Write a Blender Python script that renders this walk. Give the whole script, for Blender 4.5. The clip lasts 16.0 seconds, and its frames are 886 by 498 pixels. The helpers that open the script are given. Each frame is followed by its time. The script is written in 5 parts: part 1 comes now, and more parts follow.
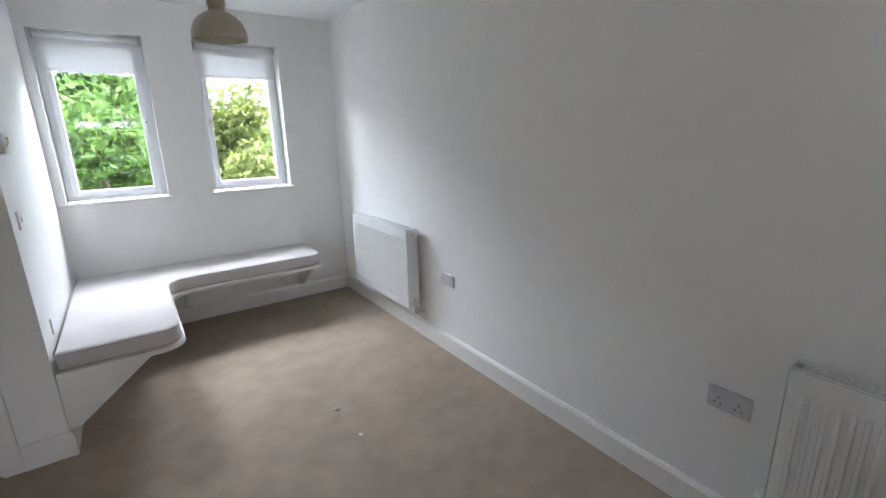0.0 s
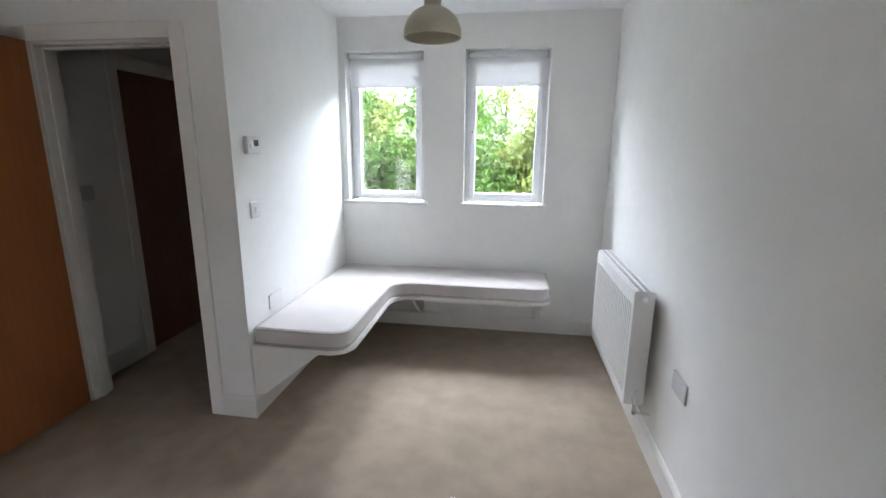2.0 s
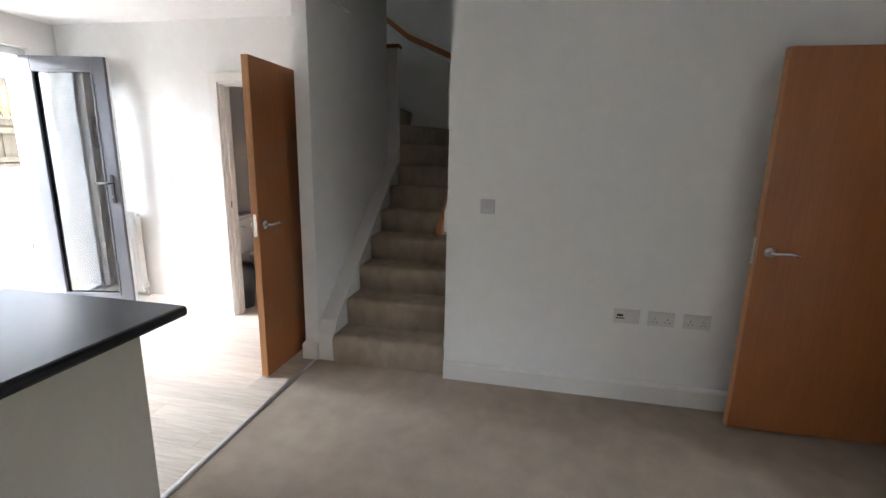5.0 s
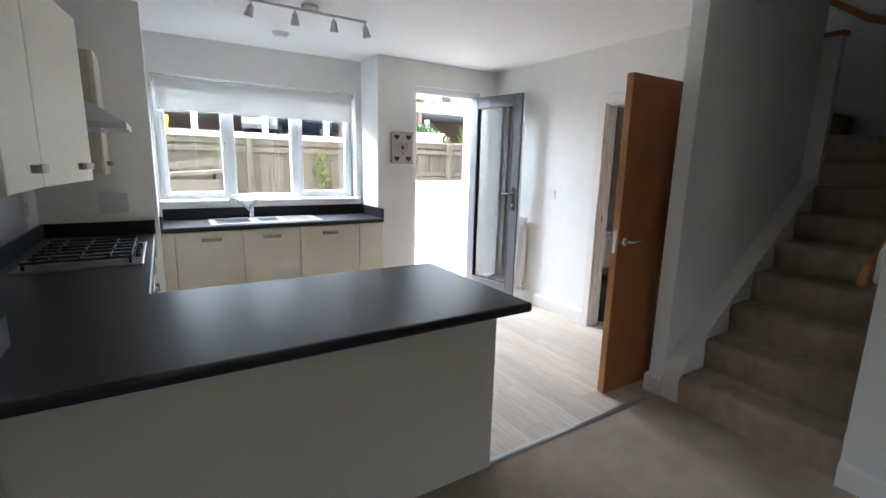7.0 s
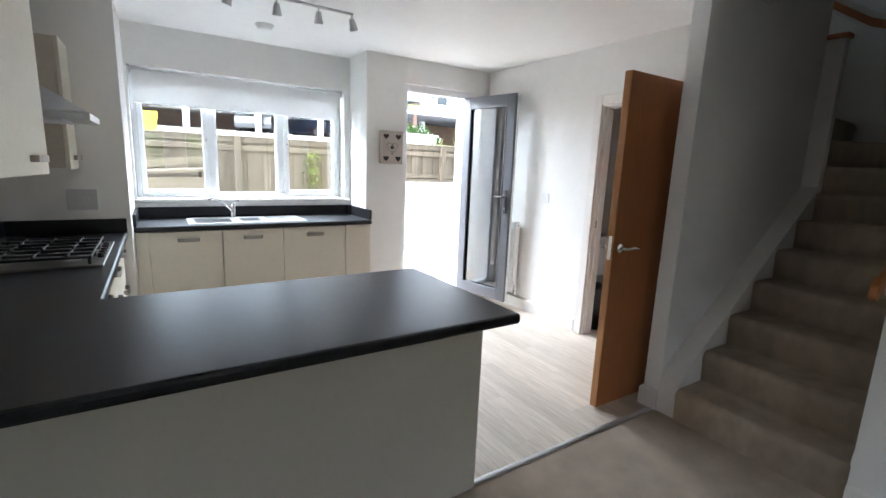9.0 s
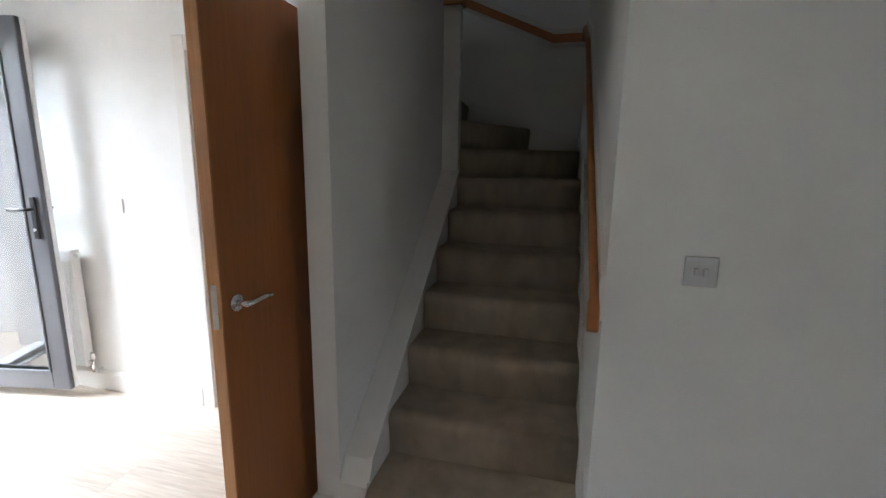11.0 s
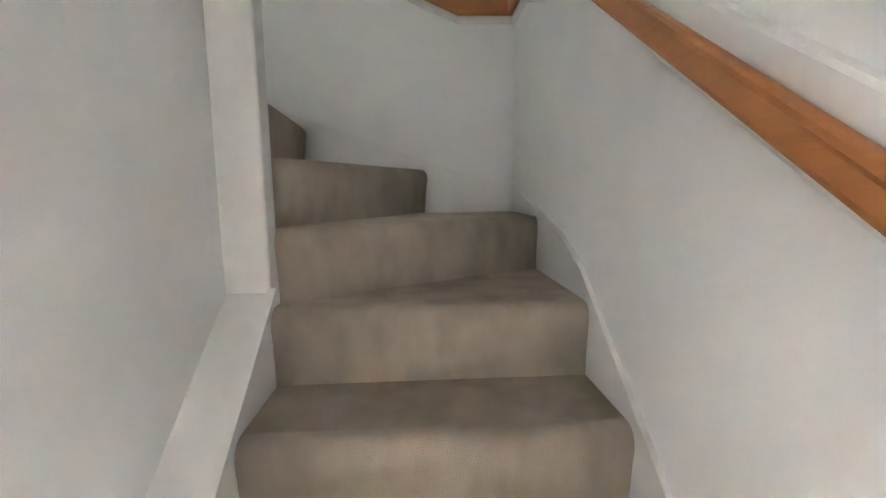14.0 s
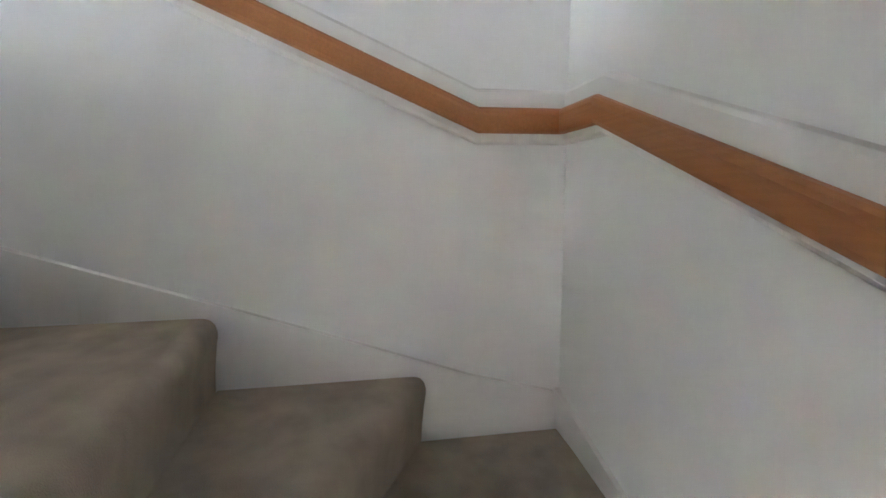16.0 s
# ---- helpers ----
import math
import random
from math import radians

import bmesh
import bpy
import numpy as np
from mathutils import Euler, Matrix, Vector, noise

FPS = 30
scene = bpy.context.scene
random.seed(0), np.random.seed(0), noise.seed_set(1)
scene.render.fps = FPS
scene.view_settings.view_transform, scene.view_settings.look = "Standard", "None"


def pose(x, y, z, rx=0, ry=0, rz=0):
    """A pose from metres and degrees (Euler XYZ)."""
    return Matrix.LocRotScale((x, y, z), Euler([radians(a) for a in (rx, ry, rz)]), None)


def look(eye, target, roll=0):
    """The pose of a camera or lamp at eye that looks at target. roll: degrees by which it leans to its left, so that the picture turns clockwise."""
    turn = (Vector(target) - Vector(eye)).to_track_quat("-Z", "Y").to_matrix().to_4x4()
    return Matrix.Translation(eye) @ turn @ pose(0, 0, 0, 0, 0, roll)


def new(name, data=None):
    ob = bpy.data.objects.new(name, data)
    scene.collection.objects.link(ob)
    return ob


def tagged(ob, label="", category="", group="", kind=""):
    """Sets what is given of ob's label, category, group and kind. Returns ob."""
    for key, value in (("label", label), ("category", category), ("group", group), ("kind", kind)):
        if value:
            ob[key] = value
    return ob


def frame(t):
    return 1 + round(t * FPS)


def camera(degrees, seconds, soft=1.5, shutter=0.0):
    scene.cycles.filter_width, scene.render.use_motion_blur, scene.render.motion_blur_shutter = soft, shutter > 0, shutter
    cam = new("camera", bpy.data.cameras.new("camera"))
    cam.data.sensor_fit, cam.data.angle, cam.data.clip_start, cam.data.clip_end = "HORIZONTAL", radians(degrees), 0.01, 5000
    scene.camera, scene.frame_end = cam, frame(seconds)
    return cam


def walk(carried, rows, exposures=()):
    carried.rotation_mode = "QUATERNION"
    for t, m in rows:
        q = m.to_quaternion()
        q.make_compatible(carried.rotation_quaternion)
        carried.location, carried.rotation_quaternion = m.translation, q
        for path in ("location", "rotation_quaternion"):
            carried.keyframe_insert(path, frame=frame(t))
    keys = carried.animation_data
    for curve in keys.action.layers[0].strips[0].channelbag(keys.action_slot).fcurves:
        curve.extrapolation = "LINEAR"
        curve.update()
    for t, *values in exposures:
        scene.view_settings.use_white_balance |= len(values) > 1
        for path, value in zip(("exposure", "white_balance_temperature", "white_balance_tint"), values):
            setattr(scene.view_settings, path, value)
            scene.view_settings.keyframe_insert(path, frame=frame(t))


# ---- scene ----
cam = camera(89.7, 16.0)

PATH = [
    (0, (0.442, -2.61, 1.514), (1.546, -1.023, 0.999), -1.3),
    (0.5, (0.744, -2.457, 1.504), (1.567, -0.699, 1.022), -1.2),
    (1, (1.006, -2.328, 1.492), (1.397, -0.423, 1.027), -0.8),
    (1.5, (1.236, -2.251, 1.499), (1.205, -0.304, 1.041), 1.1),
    (2, (1.362, -2.08, 1.495), (1.084, -0.149, 1.053), 0.6),
    (2.5, (1.428, -1.942, 1.504), (0.787, -0.1, 1.058), -0.3),
    (3, (1.516, -1.863, 1.492), (0.293, -0.343, 1.054), 1.4),
    (3.5, (1.538, -1.886, 1.489), (-0.11, -0.85, 1.033), 0.6),
    (4, (1.544, -1.962, 1.467), (-0.342, -1.462, 1.028), -0.2),
    (4.2, (1.556, -1.977, 1.474), (-0.371, -1.669, 1.034), -0.0),
    (6.3, (1.345, -1.883, 1.452), (-0.088, -3.224, 1.063), 1.6),
    (6.5, (1.365, -1.872, 1.466), (0.062, -3.338, 1.075), 1.1),
    (7, (1.402, -1.891, 1.457), (0.358, -3.555, 1.08), 1.4),
    (7.5, (1.424, -1.89, 1.452), (0.516, -3.635, 1.093), 1.6),
    (8, (1.416, -1.89, 1.461), (0.544, -3.655, 1.109), 1.9),
    (8.5, (1.39, -1.902, 1.452), (0.47, -3.643, 1.105), 2.4),
    (9, (1.284, -1.989, 1.44), (0.218, -3.642, 1.076), 2.3),
    (9.5, (1.075, -2.185, 1.469), (-0.373, -3.517, 1.111), 1.9),
    (10, (0.808, -2.348, 1.44), (-0.894, -3.326, 1.059), 2.1),
    (10.2, (0.667, -2.41, 1.451), (-1.089, -3.286, 1.063), 1.9),
    (12.3, (-0.57, -2.846, 1.444), (-2.538, -2.912, 1.094), 0.4),
    (12.5, (-0.697, -2.855, 1.439), (-2.665, -2.908, 1.087), 0.6),
    (13, (-1.084, -2.901, 1.46), (-3.056, -2.888, 1.13), 0.7),
    (13.5, (-1.435, -2.91, 1.489), (-3.409, -2.836, 1.176), 0.2),
    (14, (-1.695, -2.914, 1.64), (-3.677, -2.817, 1.39), -0.9),
    (14.5, (-1.987, -2.984, 1.833), (-3.96, -2.827, 1.543), -0.3),
    (15, (-2.188, -2.966, 1.95), (-4.155, -2.759, 1.655), -0.7),
    (15.5, (-2.391, -2.988, 2.095), (-4.358, -2.762, 1.816), -0.8),
    (16, (-2.564, -3.011, 2.263), (-4.521, -2.705, 1.987), -0.4),
]
EXPOSURES = [(0, 4.6, 6050, 13), (1, 4.35, 6050, 12), (2, 4.7, 6100, 12), (3.4, 4.75, 6200, 11), (4.2, 5.35, 6300, 12), (6.3, 3.95, 5950, 9), (7.0, 4.05, 5950, 9), (8.0, 4.3, 5950, 9), (8.8, 4.3, 6000, 9), (9.5, 4.1, 6000, 9), (10.2, 4.1, 6050, 9), (12.3, 6.15, 6100, 11), (13.5, 7.5, 6200, 13), (14.5, 8.15, 6100, 11), (15, 7.9, 6050, 11), (16, 8.1, 6050, 14)]
walk(cam, [(t, look(e, g, r)) for t, e, g, r in PATH], EXPOSURES)

# ---- world, sun, openings that let the sky in ----
world = bpy.data.worlds.new("sky")
scene.world = world
world.use_nodes = True
wn = world.node_tree
sky = wn.nodes.new("ShaderNodeTexSky")
sky.sky_type, sky.sun_disc = "NISHITA", False
sky.sun_elevation, sky.sun_rotation = radians(62), radians(96)
sky.air_density, sky.dust_density, sky.ozone_density = 1.0, 4.0, 1.0
veil = wn.nodes.new("ShaderNodeHueSaturation")
veil.inputs["Saturation"].default_value = 0.45
wn.links.new(sky.outputs[0], veil.inputs["Color"])
wn.links.new(veil.outputs[0], wn.nodes["Background"].inputs[0])
wn.nodes["Background"].inputs[1].default_value = 0.15
sun = new("sun", bpy.data.lights.new("sun", "SUN"))
sun.data.energy, sun.data.angle, sun.data.color = 0.5, radians(40), (1.0, 0.96, 0.9)
sun.matrix_world = look((0, 0, 0), (-0.466, 0.049, -0.883))


def portal(x, y, z, w, h, tx, ty):
    lamp = bpy.data.lights.new("sky_portal", "AREA")
    lamp.shape, lamp.size, lamp.size_y = "RECTANGLE", w, h
    lamp.cycles.is_portal = True
    new("sky_portal", lamp).matrix_world = look((x, y, z), (tx, ty, z))


portal(0.37, 1.72, 1.62, 0.66, 1.18, 0.37, 0)
portal(1.32, 1.72, 1.62, 0.66, 1.18, 1.32, 0)
portal(0.53, -6.74, 1.6, 1.85, 1.15, 0.53, 0)
portal(-1.22, -6.26, 1.12, 0.82, 2.2, -1.22, 0)
portal(-3.85, -6.575, 3.875, 0.38, 0.7, 0, -6.575)


def sky_light(eye, target, w, h, power):
    """The bright sky above an opening, shining down through it."""
    lamp = bpy.data.lights.new("sky_light", "AREA")
    lamp.shape, lamp.size, lamp.size_y, lamp.energy, lamp.color = "RECTANGLE", w, h, power, (0.90, 0.955, 1.0)
    new("sky_light", lamp).matrix_world = look(eye, target)


sky_light((0.85, 2.7, 2.85), (0.85, 0.3, 0.6), 5.0, 1.1, 32.0)
sky_light((0.53, -7.6, 2.75), (0.53, -5.3, 0.9), 4.0, 1.0, 36.0)
sky_light((-1.25, -7.1, 3.0), (-1.25, -5.0, 0.4), 1.2, 0.8, 0.8)


# ---- materials ----
def material(name, base, rough=0.6, metal=0.0, vary=0.08, scale=3.0, fine=60.0, bump=0.0, bump_scale=200.0, spec=0.5,
             stretch=(1, 1, 1), tint=None, island=False, coat=0.0, trans=0.0):
    m = bpy.data.materials.new(name)
    m.use_nodes = True
    t = m.node_tree
    b = t.nodes["Principled BSDF"]
    b.inputs["Roughness"].default_value, b.inputs["Metallic"].default_value = rough, metal
    b.inputs["Specular IOR Level"].default_value = spec
    b.inputs["Coat Weight"].default_value = coat
    b.inputs["Transmission Weight"].default_value = trans
    co = t.nodes.new("ShaderNodeTexCoord")
    mp = t.nodes.new("ShaderNodeMapping")
    mp.inputs["Scale"].default_value = stretch
    t.links.new(co.outputs["Object"], mp.inputs[0])
    n1, n2 = t.nodes.new("ShaderNodeTexNoise"), t.nodes.new("ShaderNodeTexNoise")
    for n, s, d in ((n1, scale, 4), (n2, fine, 3)):
        n.inputs["Scale"].default_value, n.inputs["Detail"].default_value = s, d
        t.links.new(mp.outputs[0], n.inputs["Vector"])
    mix = t.nodes.new("ShaderNodeMath")
    mix.operation = "ADD"
    t.links.new(n1.outputs[0], mix.inputs[0])
    t.links.new(n2.outputs[0], mix.inputs[1])
    ramp = t.nodes.new("ShaderNodeValToRGB")
    lo = tint or tuple(c * (1 - vary) for c in base)
    hi = tuple(min(1.0, c * (1 + vary)) for c in base)
    ramp.color_ramp.elements[0].position, ramp.color_ramp.elements[1].position = 0.38, 0.62
    ramp.color_ramp.elements[0].color, ramp.color_ramp.elements[1].color = (*lo, 1), (*hi, 1)
    half = t.nodes.new("ShaderNodeMath")
    half.operation = "MULTIPLY"
    half.inputs[1].default_value = 0.5
    t.links.new(mix.outputs[0], half.inputs[0])
    t.links.new(half.outputs[0], ramp.inputs[0])
    out = ramp.outputs[0]
    if island:
        src = t.nodes.new("ShaderNodeObjectInfo") if island == "object" else t.nodes.new("ShaderNodeNewGeometry")
        hsv = t.nodes.new("ShaderNodeHueSaturation")
        rng = t.nodes.new("ShaderNodeMapRange")
        rng.inputs["To Min"].default_value, rng.inputs["To Max"].default_value = (0.92, 1.08) if island == "object" else (0.55, 1.5)
        t.links.new(src.outputs["Random" if island == "object" else "Random Per Island"], rng.inputs["Value"])
        t.links.new(rng.outputs[0], hsv.inputs["Value"])
        t.links.new(out, hsv.inputs["Color"])
        out = hsv.outputs[0]
    t.links.new(out, b.inputs["Base Color"])
    if bump:
        nb = t.nodes.new("ShaderNodeTexNoise")
        nb.inputs["Scale"].default_value, nb.inputs["Detail"].default_value = bump_scale, 4
        t.links.new(mp.outputs[0], nb.inputs["Vector"])
        bp = t.nodes.new("ShaderNodeBump")
        bp.inputs["Strength"].default_value, bp.inputs["Distance"].default_value = bump, 0.01
        t.links.new(nb.outputs[0], bp.inputs["Height"])
        t.links.new(bp.outputs[0], b.inputs["Normal"])
    return m


def wood(name, base, dark, rough=0.45, axis="z", scale=14.0, island=False):
    m = material(name, base, rough, 0, 0.12, scale * 0.35, scale * 5, 0.06, 160, tint=dark, island=island,
                 stretch={"x": (0.06, 1, 1), "y": (1, 0.06, 1), "z": (1, 1, 0.06)}[axis])
    return m


M_WALL = material("wall_paint", (0.855, 0.85, 0.83), 0.75, 0, 0.018, 1.3, 9, 0.05, 320)
M_CEIL = material("ceiling_paint", (0.87, 0.87, 0.865), 0.85, 0, 0.012, 1.5, 12, 0.04, 260)
M_TRIM = material("trim_gloss", (0.82, 0.80, 0.765), 0.38, 0, 0.02, 2, 20, 0.02, 90)
M_UPVC = material("upvc", (0.87, 0.885, 0.9), 0.3, 0, 0.015, 2, 18)
M_CARPET = material("carpet", (0.415, 0.338, 0.265), 0.95, 0, 0.10, 1.9, 8, 0.5, 420, spec=0.15)
M_STAIR = material("stair_carpet", (0.45, 0.37, 0.285), 0.95, 0, 0.14, 5, 13, 0.5, 420, spec=0.15, stretch=(1, 1, 0.55))
M_OAK = wood("oak_veneer", (0.37, 0.135, 0.043), (0.35, 0.125, 0.039), 0.4, "z", 16)
M_OAK_EDGE = wood("oak_lipping", (0.52, 0.25, 0.10), (0.43, 0.19, 0.07), 0.42, "z", 20)
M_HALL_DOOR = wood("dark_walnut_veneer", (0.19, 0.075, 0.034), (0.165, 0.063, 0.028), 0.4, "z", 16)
M_RAIL = wood("rail_hardwood", (0.42, 0.16, 0.05), (0.395, 0.147, 0.045), 0.42, "x", 26)
M_PLANK = wood("laminate", (0.68, 0.60, 0.51), (0.56, 0.475, 0.39), 0.42, "y", 20, island="object")
M_BLACK = material("worktop_laminate", (0.014, 0.0145, 0.018), 0.33, 0, 0.25, 30, 240, 0.02, 500, spec=0.35)
M_CREAM = material("cream_door", (0.70, 0.655, 0.555), 0.42, 0, 0.02, 3, 30)
M_CARCASS = material("cream_carcass", (0.60, 0.54, 0.44), 0.5, 0, 0.03, 3, 30)
M_CHROME = material("chrome", (0.78, 0.78, 0.79), 0.16, 1.0, 0.02, 8, 60)
M_STEEL = material("brushed_steel", (0.60, 0.60, 0.61), 0.32, 1.0, 0.05, 8, 200, stretch=(1, 0.05, 1))
M_PLASTIC = material("white_plastic", (0.80, 0.80, 0.79), 0.35, 0, 0.01, 5, 40)
M_GREYPLATE = material("grey_plate", (0.60, 0.60, 0.61), 0.4, 0, 0.02, 5, 40)
M_PLATE = material("ivory_plate", (0.70, 0.69, 0.68), 0.4, 0, 0.02, 5, 40)
M_DARK = material("dark_plastic", (0.02, 0.02, 0.022), 0.35, 0, 0.1, 10, 60)
M_IRON = material("cast_iron", (0.016, 0.016, 0.017), 0.5, 0.2, 0.2, 20, 200, 0.1, 300)
M_RAD = material("radiator_enamel", (0.83, 0.83, 0.82), 0.28, 0, 0.01, 4, 30)
M_FIN_SHADE = material("fin_shade_grey", (0.34, 0.34, 0.33), 0.5, 0.3, 0.05, 5, 40)
M_FABRIC = material("seat_fabric", (0.64, 0.60, 0.585), 0.92, 0, 0.05, 5, 220, 0.35, 900, spec=0.15)
M_PIPING = material("seat_piping", (0.42, 0.385, 0.375), 0.9, 0, 0.05, 8, 200)
M_HANDLE = material("dark_brushed_metal", (0.30, 0.285, 0.265), 0.3, 1.0, 0.08, 8, 120)
M_BLIND = material("blind_fabric", (0.86, 0.86, 0.86), 0.9, 0, 0.02, 5, 300, 0.1, 700, spec=0.1, trans=0.0)
M_LAMP = material("lamp_enamel", (0.50, 0.455, 0.345), 0.32, 0, 0.03, 6, 60)
M_GREY_DOOR = material("grey_upvc", (0.125, 0.13, 0.145), 0.35, 0, 0.03, 4, 60)
M_FENCE = wood("fence_timber", (0.105, 0.083, 0.058), (0.075, 0.06, 0.043), 0.85, "z", 9, island="object")
M_PATIO = material("patio_slab", (0.28, 0.27, 0.25), 0.85, 0, 0.14, 3, 30, 0.3, 60, island="object")
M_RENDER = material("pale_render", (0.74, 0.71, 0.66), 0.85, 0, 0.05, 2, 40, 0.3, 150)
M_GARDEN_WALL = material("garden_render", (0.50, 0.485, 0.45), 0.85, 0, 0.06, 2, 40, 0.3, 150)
M_YELLOW = material("yellow_plastic", (0.75, 0.55, 0.02), 0.45, 0, 0.05, 4, 40)
M_CLADDING = material("grey_cladding", (0.16, 0.17, 0.19), 0.6, 0, 0.1, 2, 40, 0.2, 80)
M_ROAD = material("pale_drive", (0.45, 0.43, 0.40), 0.9, 0, 0.1, 0.5, 20, 0.2, 60)
M_BRICK = material("red_brick", (0.13, 0.08, 0.062), 0.85, 0, 0.25, 2, 14, 0.4, 50)
M_ROOF = material("roof_tile", (0.12, 0.115, 0.12), 0.75, 0, 0.2, 2, 14, 0.4, 40)
M_GRASS = material("lawn", (0.11, 0.17, 0.045), 0.9, 0, 0.3, 0.6, 14, 0.7, 60)
M_BARK = material("bark", (0.12, 0.09, 0.065), 0.9, 0, 0.35, 6, 30, 0.8, 30, stretch=(1, 1, 0.2))
M_CAR_A = material("car_silver", (0.22, 0.225, 0.235), 0.25, 0.6, 0.02, 2, 20, coat=0.8)
M_CAR_B = material("car_navy", (0.02, 0.03, 0.06), 0.2, 0.3, 0.05, 2, 20, coat=0.8)
M_TYRE = material("tyre", (0.015, 0.015, 0.015), 0.8, 0, 0.2, 20, 60)
M_CARGLASS = material("car_glass", (0.02, 0.025, 0.03), 0.06, 0, 0.05, 2, 10)
M_RED = material("heart_cutout", (0.022, 0.012, 0.010), 0.6, 0, 0.1, 10, 60)
M_CARD = material("distressed_board", (0.46, 0.41, 0.365), 0.7, 0, 0.1, 8, 60, 0.1, 120)
M_CERAMIC = material("white_ceramic", (0.84, 0.84, 0.83), 0.12, 0, 0.01, 4, 20)
M_TILE = material("wall_tile", (0.74, 0.76, 0.77), 0.15, 0, 0.02, 4, 20)


def leafy(name, base):
    m = material(name, base, 0.5, 0, 0.25, 0.8, 8, spec=0.35, island="geometry")
    t = m.node_tree
    b = t.nodes["Principled BSDF"]
    src = b.inputs["Base Color"].links[0].from_socket
    tr = t.nodes.new("ShaderNodeBsdfTranslucent")
    mx = t.nodes.new("ShaderNodeMixShader")
    mx.inputs[0].default_value = 0.5
    t.links.new(src, tr.inputs[0])
    t.links.new(b.outputs[0], mx.inputs[1])
    t.links.new(tr.outputs[0], mx.inputs[2])
    t.links.new(mx.outputs[0], t.nodes["Material Output"].inputs[0])
    return m


M_LEAF = leafy("leaf_green", (0.075, 0.145, 0.028))
M_LEAF2 = leafy("leaf_yellow_green", (0.15, 0.18, 0.05))
M_LEAF3 = leafy("leaf_dark_green", (0.032, 0.07, 0.018))


def cloth_lets_light(m):
    t = m.node_tree
    b = t.nodes["Principled BSDF"]
    tr = t.nodes.new("ShaderNodeBsdfTranslucent")
    tr.inputs[0].default_value = (0.8, 0.8, 0.8, 1)
    mx = t.nodes.new("ShaderNodeMixShader")
    mx.inputs[0].default_value = 0.22
    t.links.new(b.outputs[0], mx.inputs[1])
    t.links.new(tr.outputs[0], mx.inputs[2])
    t.links.new(mx.outputs[0], t.nodes["Material Output"].inputs[0])


cloth_lets_light(M_BLIND)


def glass(name, ior=1.7, tint=(0.93, 0.95, 0.94)):
    m = bpy.data.materials.new(name)
    m.use_nodes = True
    t = m.node_tree
    t.nodes.remove(t.nodes["Principled BSDF"])
    tr, gl, mx, fr = (t.nodes.new("ShaderNode" + k) for k in ("BsdfTransparent", "BsdfGlossy", "MixShader", "Fresnel"))
    gl.inputs["Roughness"].default_value = 0.02
    fr.inputs[0].default_value = ior
    tr.inputs[0].default_value = (*tint, 1)
    for a, c in ((fr.outputs[0], mx.inputs[0]), (tr.outputs[0], mx.inputs[1]), (gl.outputs[0], mx.inputs[2]),
                 (mx.outputs[0], t.nodes["Material Output"].inputs[0])):
        t.links.new(a, c)
    return m


M_GLASS = glass("window_glass")
M_DOOR_GLASS = glass("door_glass", 2.6, (0.5, 0.52, 0.54))


from mathutils.geometry import tessellate_polygon


# ---- building helpers ----
def thing(name, label, category, x=0.0, y=0.0, z=0.0, rz=0.0, group=""):
    ob = new(name)
    ob.matrix_world = pose(x, y, z, 0, 0, rz)
    return tagged(ob, label, category, group)


def part(name, bm, mat, parent=None, label="", smooth=False):
    me = bpy.data.meshes.new(name)
    bmesh.ops.recalc_face_normals(bm, faces=bm.faces[:])
    if smooth:
        for f in bm.faces:
            f.smooth = True
    bm.to_mesh(me)
    bm.free()
    me.materials.append(mat)
    ob = new(name, me)
    if parent is not None:
        ob.parent = parent
    if label:
        ob["label"] = label
    return ob


def structure(name, bm, mat, label, category):
    return tagged(part(name, bm, mat), label, category, kind="structure")


def add_box(bm, x0, x1, y0, y1, z0, z1, bevel=0.0, seg=2):
    m = Matrix.Translation(((x0 + x1) / 2, (y0 + y1) / 2, (z0 + z1) / 2)) @ Matrix.Diagonal((abs(x1 - x0), abs(y1 - y0), abs(z1 - z0), 1))
    made = bmesh.ops.create_cube(bm, size=1, matrix=m)["verts"]
    if bevel:
        edges = list({e for v in made for e in v.link_edges})
        bmesh.ops.bevel(bm, geom=edges, offset=bevel, segments=seg, profile=0.5, affect="EDGES")
    return bm


def box(x0, x1, y0, y1, z0, z1, bevel=0.0, seg=2):
    return add_box(bmesh.new(), x0, x1, y0, y1, z0, z1, bevel, seg)


def add_cyl(bm, p, q, r0, r1=None, n=16, caps=True):
    p, q = Vector(p), Vector(q)
    d = q - p
    m = Matrix.Translation((p + q) / 2) @ d.to_track_quat("Z", "Y").to_matrix().to_4x4()
    bmesh.ops.create_cone(bm, cap_ends=caps, segments=n, radius1=r0, radius2=r0 if r1 is None else r1, depth=d.length, matrix=m)
    return bm


def cyl(p, q, r0, r1=None, n=16):
    return add_cyl(bmesh.new(), p, q, r0, r1, n)


def add_prism(bm, pts, z0, z1, axis="z"):
    """A polygon in plan (or in the plane across axis), pushed from z0 to z1."""
    def at(a, b, c):
        return {"z": (a, b, c), "y": (a, c, b), "x": (c, a, b)}[axis]
    lo = [bm.verts.new(at(a, b, z0)) for a, b in pts]
    hi = [bm.verts.new(at(a, b, z1)) for a, b in pts]
    bm.faces.new(lo)
    bm.faces.new(hi)
    for i in range(len(pts)):
        j = (i + 1) % len(pts)
        bm.faces.new((lo[i], lo[j], hi[j], hi[i]))
    return bm


